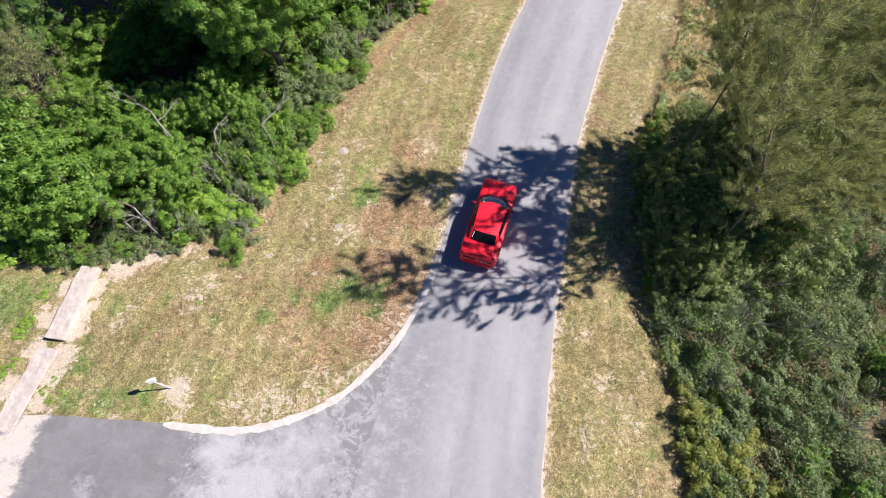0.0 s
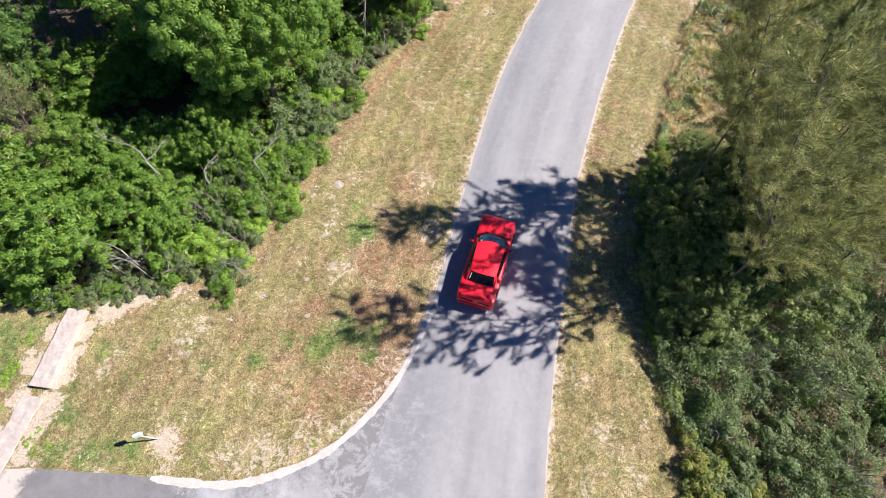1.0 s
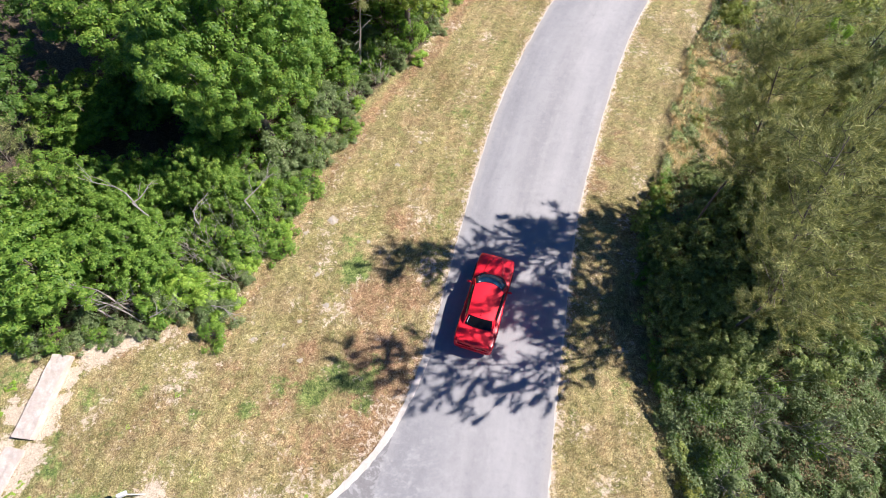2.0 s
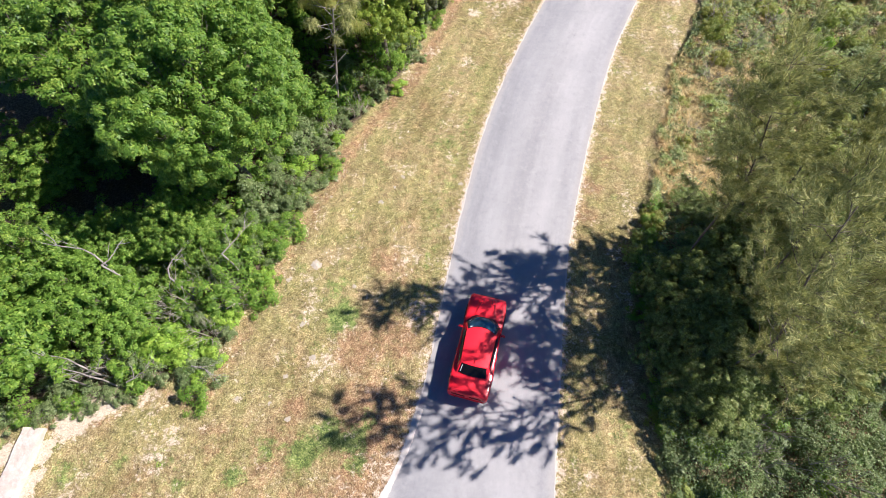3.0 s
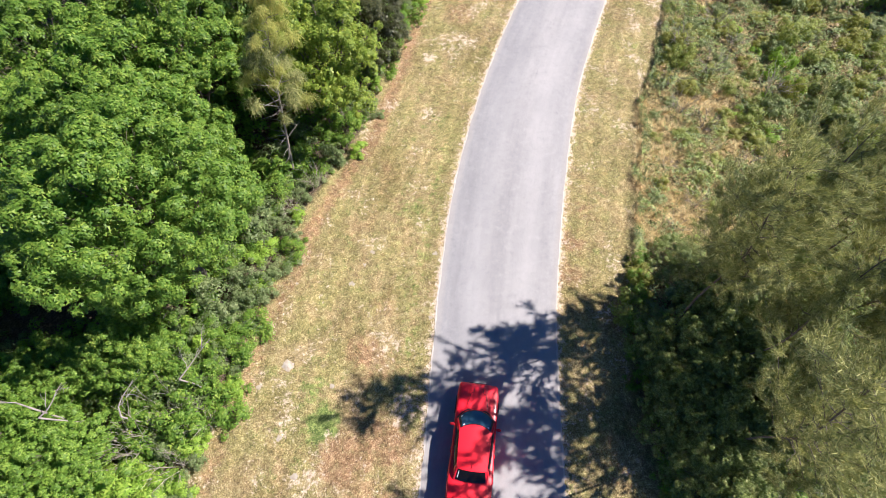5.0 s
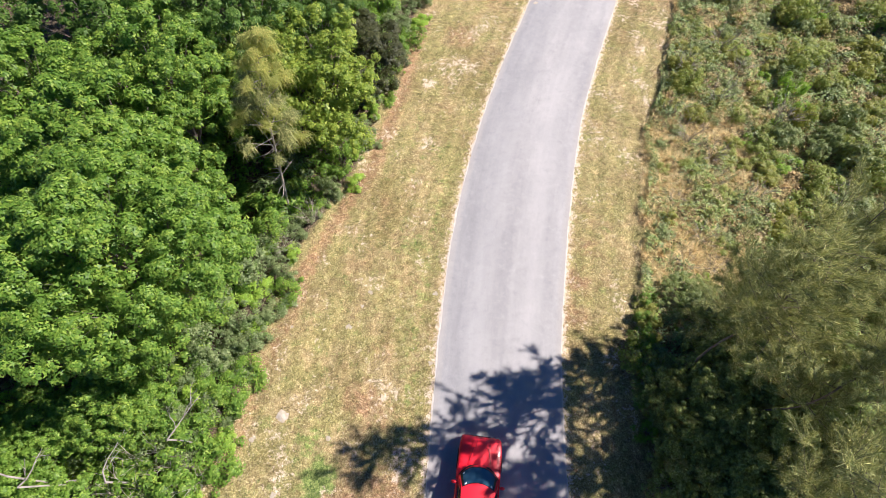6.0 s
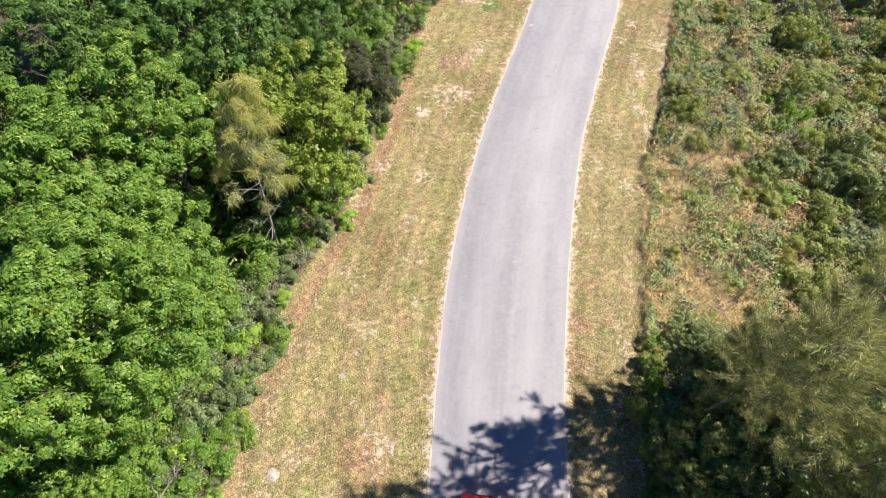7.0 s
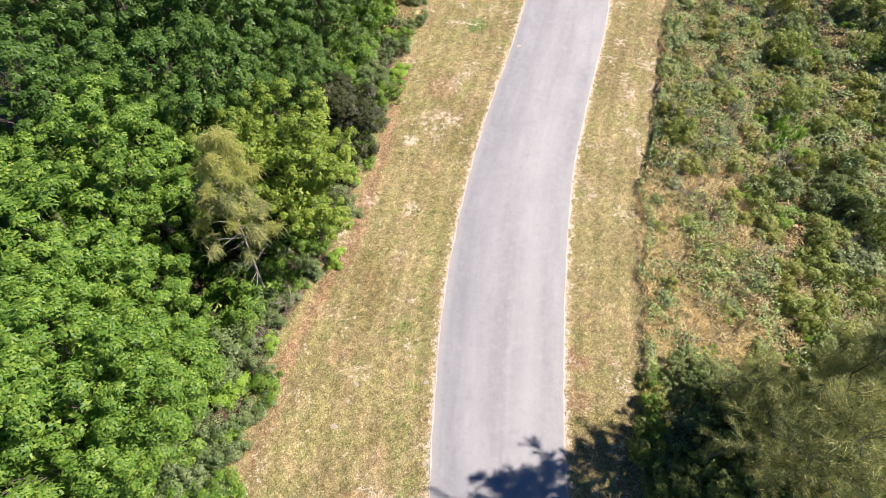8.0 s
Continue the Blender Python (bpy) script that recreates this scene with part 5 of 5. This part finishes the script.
    # open scrub further along: dense bushes of uneven height round a clearing of dead grass
    for y in np.arange(15.6, 52, 1.3):
        x0 = at_y(WOOD_RIGHT, y)
        for off in np.arange(0.8, 24, 1.35):
            x, yy = x0 + off + rng.uniform(-0.5, 0.6), y + rng.uniform(-0.6, 0.6)
            ridge = 0.45 + 1.1 * float(lumps(np.array([x]), np.array([yy]), 0.30, 51.0)[0])
            strawy = off < 5.8 + 2.2 * (ridge - 0.45) and 19.4 < yy + ridge < 31.5
            if rng.random() < (0.50 if strawy else 0.84 if off < 8.5 else 0.66):
                s = rng.uniform(0.45, 0.9) if strawy else rng.uniform(0.65, 1.2)
                tall = rng.uniform(0.6, 0.95) if strawy else 0.75 + 0.75 * min(max(ridge, 0.0), 1.0) * rng.uniform(0.5, 1.2)
                if off > 8.5:
                    s, tall = s * rng.uniform(1.1, 1.5), tall * rng.uniform(1.0, 1.45)
                mixture = [0.34, 0.36, 0.12, 0.18] if off > 6 else [0.30, 0.24, 0.12, 0.34] if y > 30 else [0.38, 0.30, 0.18, 0.14]
                put(low[rng.choice(4, p=mixture)], x, yy, rng.uniform(0, 360), s, s * tall)
            if rng.random() < 0.09 and off > 1.5:
                put(twig, x + 0.6, yy + 0.4, rng.uniform(0, 360), rng.uniform(0.6, 1.1), rng.uniform(0.7, 1.2))


def blades(rng, x, y, height, width, lean):
    n = len(x)
    a = rng.uniform(0, 2 * math.pi, n)
    w = np.stack([np.cos(a), np.sin(a), np.zeros(n)], 1) * width
    p = np.stack([x, y, np.full(n, -0.012)], 1)
    h = height * rng.uniform(0.5, 1.4, n)
    b = rng.uniform(0, 2 * math.pi, n)
    tip = p + np.stack([np.cos(b) * lean * h, np.sin(b) * lean * h, h], 1)
    return np.stack([p - w, p + w, tip], 1).reshape(-1, 3), np.arange(3 * n).reshape(n, 3)


def on_verge(x, y):
    paved = (x > at_y(LEFT, y) - 0.12) & (x < at_y(RIGHT, y) + 0.12)
    k = np.interp(x, KERB[:, 0], KERB[:, 1])
    drive = (x < at_y(LEFT, y)) & (y < np.where(x < -11.6, 1.4, k) + 0.25)
    slab = (x > -18.9) & (x < -16.6) & (y < 8.5)
    return ~paved & ~drive & ~slab


def grass():
    rng = np.random.default_rng(3)
    n = 640000
    x, y = rng.uniform(-24, 32, n), rng.uniform(-4, 58, n)
    d = wood_depth(x, y)
    keep = on_verge(x, y) & (d < 0.4) & (rng.random(n) > spots(x, y, BARE) * 1.1)
    x, y = x[keep], y[keep]
    v, f = blades(rng, x, y, 0.045, 0.006, 1.3)
    me = mesh("verge_grass", v, f, M_BLADE, False, {"green": np.repeat(green_cover(x, y), 3), "rust": np.repeat(rust_fringe(x, y), 3), "mow": np.repeat(mow_lines(x, y), 3)})
    tagged(new("verge_grass", me), "short dry mown grass, straw with green patches", "grass", kind="stuff")
    # tussocks of long dead straw: blades that arch out of one root
    m = 21000
    cx, cy = rng.uniform(4, 34, m), rng.uniform(-4, 56, m)
    d = wood_depth(cx, cy)
    clearing = (d > 0) & (d < 6.5) & (cy > 19) & (cy < 31.5)
    verge = (d < 0) & (cx > at_y(RIGHT, cy))
    k = on_verge(cx, cy) & ((verge & (rng.random(m) < np.where(cy < 9, 0.34, 0.03))) | (clearing & (rng.random(m) < 0.55)) | ((d > 0) & (d < 15) & (cy > 14.5) & (rng.random(m) < 0.13)))
    cx, cy, d, clearing = cx[k], cy[k], d[k], clearing[k]
    count = np.where(d > 0, 70, 34)
    size = np.repeat(np.where(d > 0, rng.uniform(0.3, 0.75, len(cx)), 0.24), count)
    n = len(size)
    b = rng.uniform(0, 2 * math.pi, n)
    tilt = rng.uniform(0.35, 1.45, n)
    way = np.stack([np.cos(b), np.sin(b), np.zeros(n)], 1)
    root = np.stack([np.repeat(cx, count), np.repeat(cy, count), np.full(n, -0.01)], 1) + way * rng.uniform(0, 0.12, (n, 1))
    ln = (size * rng.uniform(0.6, 1.1, n))[:, None]
    tip = root + way * ln * np.sin(tilt)[:, None] + np.array([0, 0, 1.0]) * ln * np.cos(tilt)[:, None] * 0.8
    flank = np.stack([-np.sin(b), np.cos(b), np.zeros(n)], 1) * np.where(size > 0.25, 0.013, 0.006)[:, None]
    v = np.stack([root - flank, root + flank, tip], 1).reshape(-1, 3)
    tagged(new("straw_tufts", mesh("straw_tufts", v, np.arange(3 * n).reshape(n, 3), M_STRAW)), "tufts of long dead straw-coloured grass", "grass", kind="stuff")


def scrub_mat():
    """The low tangle of vines, weeds and dead stalks that covers the open ground."""
    rng = np.random.default_rng(61)
    n = 230000
    x, y = rng.uniform(10, 46, n), rng.uniform(13.5, 56, n)
    d = wood_depth(x, y)
    keep = (d > 0.15) & (d < 24) & (x > 8)
    x, y = x[keep], y[keep]
    hill = lumps(x, y, 0.55, 21.0) + 0.5 * lumps(x, y, 1.6, 23.0)
    cover = lumps(x, y, 0.33, 27.0) + 0.4 * rng.random(len(x))
    keep = cover > np.where((d[keep] < 6.5) & (y > 19) & (y < 31), 0.08, -0.25)
    x, y, hill = x[keep], y[keep], hill[keep]
    z = 0.05 + np.minimum(np.clip(0.36 + 0.95 * hill, 0.02, 1.5), 0.42 + 0.5 * np.clip(wood_depth(x, y) - 0.3, 0, 9)) * rng.uniform(0.45, 1.0, len(x)) ** 0.7
    nrm = unit(rng.normal(size=(len(x), 3)) * 0.6 + np.array([0, 0, 1.0]))
    v, f = leaf_cards(rng, np.stack([x, y, z], 1), nrm, 0.150, 0.078)
    # a ragged low border along the mown verge
    line = resample(WOOD_RIGHT, 0.005)
    line = line[(line[:, 1] > 15.5) & (line[:, 1] < 48)]
    d = rng.uniform(0.0, 0.55, len(line))
    ex, ey = line[:, 0] + d + 0.55 * lumps(line[:, 0], line[:, 1], 0.7, 41.0), line[:, 1]
    ez = 0.03 + (0.08 + 0.40 * np.clip(0.5 + 1.3 * lumps(ex, ey, 0.8, 43.0), 0.0, 1.4)) * rng.random(len(ex)) ** 0.8
    ev, ef = leaf_cards(rng, np.stack([ex, ey, ez], 1), unit(rng.normal(size=(len(ex), 3)) * 0.7 + np.array([0.2, 0, 0.8])), 0.13, 0.05)
    v, f = np.concatenate([v, ev]), np.concatenate([f, ef + len(v)])
    # taller brush nearer the junction
    bx, by = rng.uniform(9, 32, 235000), rng.uniform(-7, 15, 235000)
    d = wood_depth(bx, by)
    bump = lumps(bx, by, 0.42, 31.0) + 0.6 * lumps(bx, by, 1.3, 33.0)
    keep = (d > 0.2) & (d < 21) & (bump + 0.22 * (d > 9) + 0.5 * rng.random(len(bx)) > 0.0)
    bx, by, bump, d = bx[keep], by[keep], bump[keep], d[keep]
    bz = 0.1 + np.clip(0.9 + 1.5 * bump, 0.1, 2.6) * np.clip(0.35 + d / 4, 0.35, 1.0) * rng.uniform(0.5, 1.0, len(bx)) ** 0.6
    bv, bf = leaf_cards(rng, np.stack([bx, by, bz], 1), unit(rng.normal(size=(len(bx), 3)) * 0.6 + np.array([0.2, 0, 1.0])), 0.12, 0.06)
    tagged(new("brush", mesh("brush", bv, bf, M_SAGE)), "tall grey-green brush with small leaves", "undergrowth", kind="stuff")
    tagged(new("scrub_mat", mesh("scrub_mat", v, f, M_TANGLE)), "low olive tangle of vines and weeds", "undergrowth", kind="stuff")


def far_woods():
    """Woodland that closes the place all round, beyond the lane's surroundings."""
    rng = np.random.default_rng(17)
    n = 1500
    a, r = rng.uniform(0, 2 * math.pi, n), rng.uniform(44, 170, n)
    c = np.stack([2 + r * np.cos(a), 22 + r * np.sin(a), rng.uniform(4.5, 8.5, n)], 1)
    lane = (np.abs(c[:, 0] - at_y((LEFT + RIGHT) / 2, np.clip(c[:, 1], -16, 78)) - np.clip(c[:, 1] - 78, 0, 999) * 0.75) < 9) | ((np.abs(c[:, 1] + 5) < 12) & (c[:, 0] < 0)) | ((c[:, 0] > -12) & (c[:, 0] < 32) & (c[:, 1] > -40) & (c[:, 1] < 66))
    c = c[~lane]
    o = np.tile([0.0, 0.0, 1.0], (len(c), 1))
    v, f = clump_leaves(rng, c, rng.uniform(2.6, 4.2, len(c)), 80, o, 1.05, 0.7, 1.1, 0.3)
    tagged(new("far_woods", mesh("far_woods", v, f, M_OAK)), "distant broadleaf woodland", "woodland", kind="stuff")


# ---- small things ----
def slabs():
    def slab(name, x0, y0, x1, y1, w, h, z, label):
        ln = math.hypot(x1 - x0, y1 - y0)
        bm = box(ln, w, h, (0, 0, 0), 0.025)
        for axis, step, size in ((0, 0.16, ln), (1, 0.16, w)):
            for i in range(1, int(size / step)):
                no = Vector((1, 0, 0)) if axis == 0 else Vector((0, 1, 0))
                bmesh.ops.bisect_plane(bm, geom=bm.verts[:] + bm.edges[:] + bm.faces[:], plane_co=no * (i * step - size / 2), plane_no=no)
        for v in bm.verts:
            v.co += Vector(noise.noise_vector(v.co * 2.3 + Vector((x0, y0, 0)))) * 0.045 + Vector(noise.noise_vector(v.co * 5.0 + Vector((y0, x0, 3.0)))) * 0.014
        me = bpy.data.meshes.new(name)
        bm.to_mesh(me)
        bm.free()
        me.materials.append(M_SLAB)
        ob = new(name, me)
        ob.matrix_basis = pose((x0 + x1) / 2, (y0 + y1) / 2, z, 0, 0, math.degrees(math.atan2(y1 - y0, x1 - x0)))
        tagged(ob, label, "concrete slab", "slabs beside the verge")
    slab("concrete_slab", -17.06, 8.30, -17.46, 4.66, 0.90, 0.40, 0.12, "raised weathered concrete slab lying across the verge")
    slab("concrete_slab", -17.72, 4.26, -18.40, 0.66, 0.92, 0.14, 0.0, "sunken weathered concrete slab leading to the drive")
    slab("concrete_slab", -18.44, 0.56, -19.1, -2.6, 0.92, 0.10, -0.005, "sunken weathered concrete slab leading to the drive")


def letter_box():
    thing = tagged(new("letter_box"), "white metal letter box on a thin white post", "letter box")
    V, F = tubes([[((0, 0, -0.2), 0.03), ((0, 0, 1.58), 0.028)]], 10)
    under("post", mesh("post", V, F, M_WHITE), thing)
    bm = box(0.30, 0.20, 0.20, (0, 0, 1.68), 0.0)
    for v in bm.verts:
        if v.co.z > 1.7:
            v.co.y *= 0.55
            v.co.z += 0.06
    bmesh.ops.bevel(bm, geom=bm.edges[:], offset=0.03, segments=2, affect="EDGES")
    part("box", bm, M_WHITE, thing, "rounded white box")
    part("door", box(0.012, 0.16, 0.17, (0.152, 0, 1.675), 0.004), M_WHITE, thing)
    part("bracket", box(0.30, 0.10, 0.02, (0, 0, 1.57), 0.005), M_BLACK, thing)
    thing.matrix_basis = pose(-11.70, 2.58, -0.03, 0, 0, 25)


def stones():
    rng = np.random.default_rng(41)
    for x, y, r in ((-5.41, 15.9, 0.27), (-0.83, 21.44, 0.15), (-1.35, 20.75, 0.13), (-2.1, 19.75, 0.16), (2.45, 20.86, 0.17), (-6.38, 10.2, 0.14), (-10.0, 9.4, 0.12), (-9.75, 8.9, 0.1), (1.72, 17.3, 0.13), (8.12, 17.0, 0.16),
                    (-14.9, 8.9, 0.15), (-14.2, 9.1, 0.13), (-16.1, 8.3, 0.12), (-13.6, 9.4, 0.14), (13.3, 42.7, 0.24), (-4.9, 20.2, 0.1), (-6.74, 15.13, 0.15), (-5.84, 12.7, 0.15), (-5.2, 11.05, 0.16), (-4.6, 10.5, 0.09), (-6.98, 9.0, 0.12), (-6.08, 8.24, 0.15), (-3.37, 14.64, 0.13), (-8.5, 9.25, 0.12)):
        bm = bmesh.new()
        bmesh.ops.create_icosphere(bm, subdivisions=3, radius=1)
        off = Vector(rng.uniform(-9, 9, 3))
        for v in bm.verts:
            v.co *= 1 + 0.5 * noise.noise(v.co * 1.2 + off) + 0.25 * noise.noise(v.co * 4.0 + off)
            v.co = Vector((v.co.x * r * 1.1, v.co.y * r * 0.95, v.co.z * r * 0.22))
        me = bpy.data.meshes.new("stone")
        bm.to_mesh(me)
        bm.free()
        me.materials.append(M_STONE)
        ob = new("stone", me)
        ob.matrix_basis = pose(x, y, -0.02, 0, 0, rng.uniform(0, 360))
        tagged(ob, "flat pale limestone lump bedded in dry grass", "stone", "limestone lumps")


def dead_branches():
    rng = np.random.default_rng(43)
    for x, y, z, ln, turn in ((-14.3, 10.4, 2.5, 2.6, 165), (-14.0, 10.0, 2.1, 2.2, 150), (-15.0, 10.0, 1.8, 1.9, 30), (-10.4, 10.6, 0.9, 1.6, 330), (-9.0, 15.2, 3.0, 2.0, 60), (-13.7, 14.6, 4.4, 1.9, 170), (-13.4, 14.2, 4.2, 1.4, 60), (-21.5, 15.2, 1.2, 3.4, 150), (-11.0, 14.0, 3.2, 1.7, 100), (-13.2, 10.0, 0.8, 1.4, 20)):
        paths = []
        def grow(p, a, e, length, r, depth):
            pts = [p]
            for i in range(4):
                a += rng.normal() * 0.22
                e += rng.normal() * 0.15
                pts.append(pts[-1] + np.array([math.cos(a) * math.cos(e), math.sin(a) * math.cos(e), math.sin(e)]) * length / 4)
            paths.append([(tuple(q), r * (1 - 0.2 * i)) for i, q in enumerate(pts)])
            if depth:
                for q in pts[1:4]:
                    grow(q, a + rng.uniform(-0.9, 0.9), e + rng.uniform(-0.3, 0.4), length * 0.5, r * 0.55, depth - 1)
        foot = np.array([0.0, 0.0, -z])
        paths.append([(tuple(foot), 0.045), (tuple(foot * 0.5 + rng.normal(size=3) * 0.1), 0.04), ((0, 0, 0), 0.036)])
        grow(np.zeros(3), 0.0, 0.2, ln, 0.034, 2)
        V, F = tubes(paths, 5)
        ob = new("dead_branch", mesh("dead_branch", V, F, M_PALE, True))
        ob.matrix_basis = pose(x, y, z, 0, 0, turn)
        tagged(ob, "bare bleached dead branch among the bushes", "branch", "dead branches")


plant_woods()
plant_shrubs()
grass()
scrub_mat()
far_woods()
slabs()
letter_box()
stones()
dead_branches()
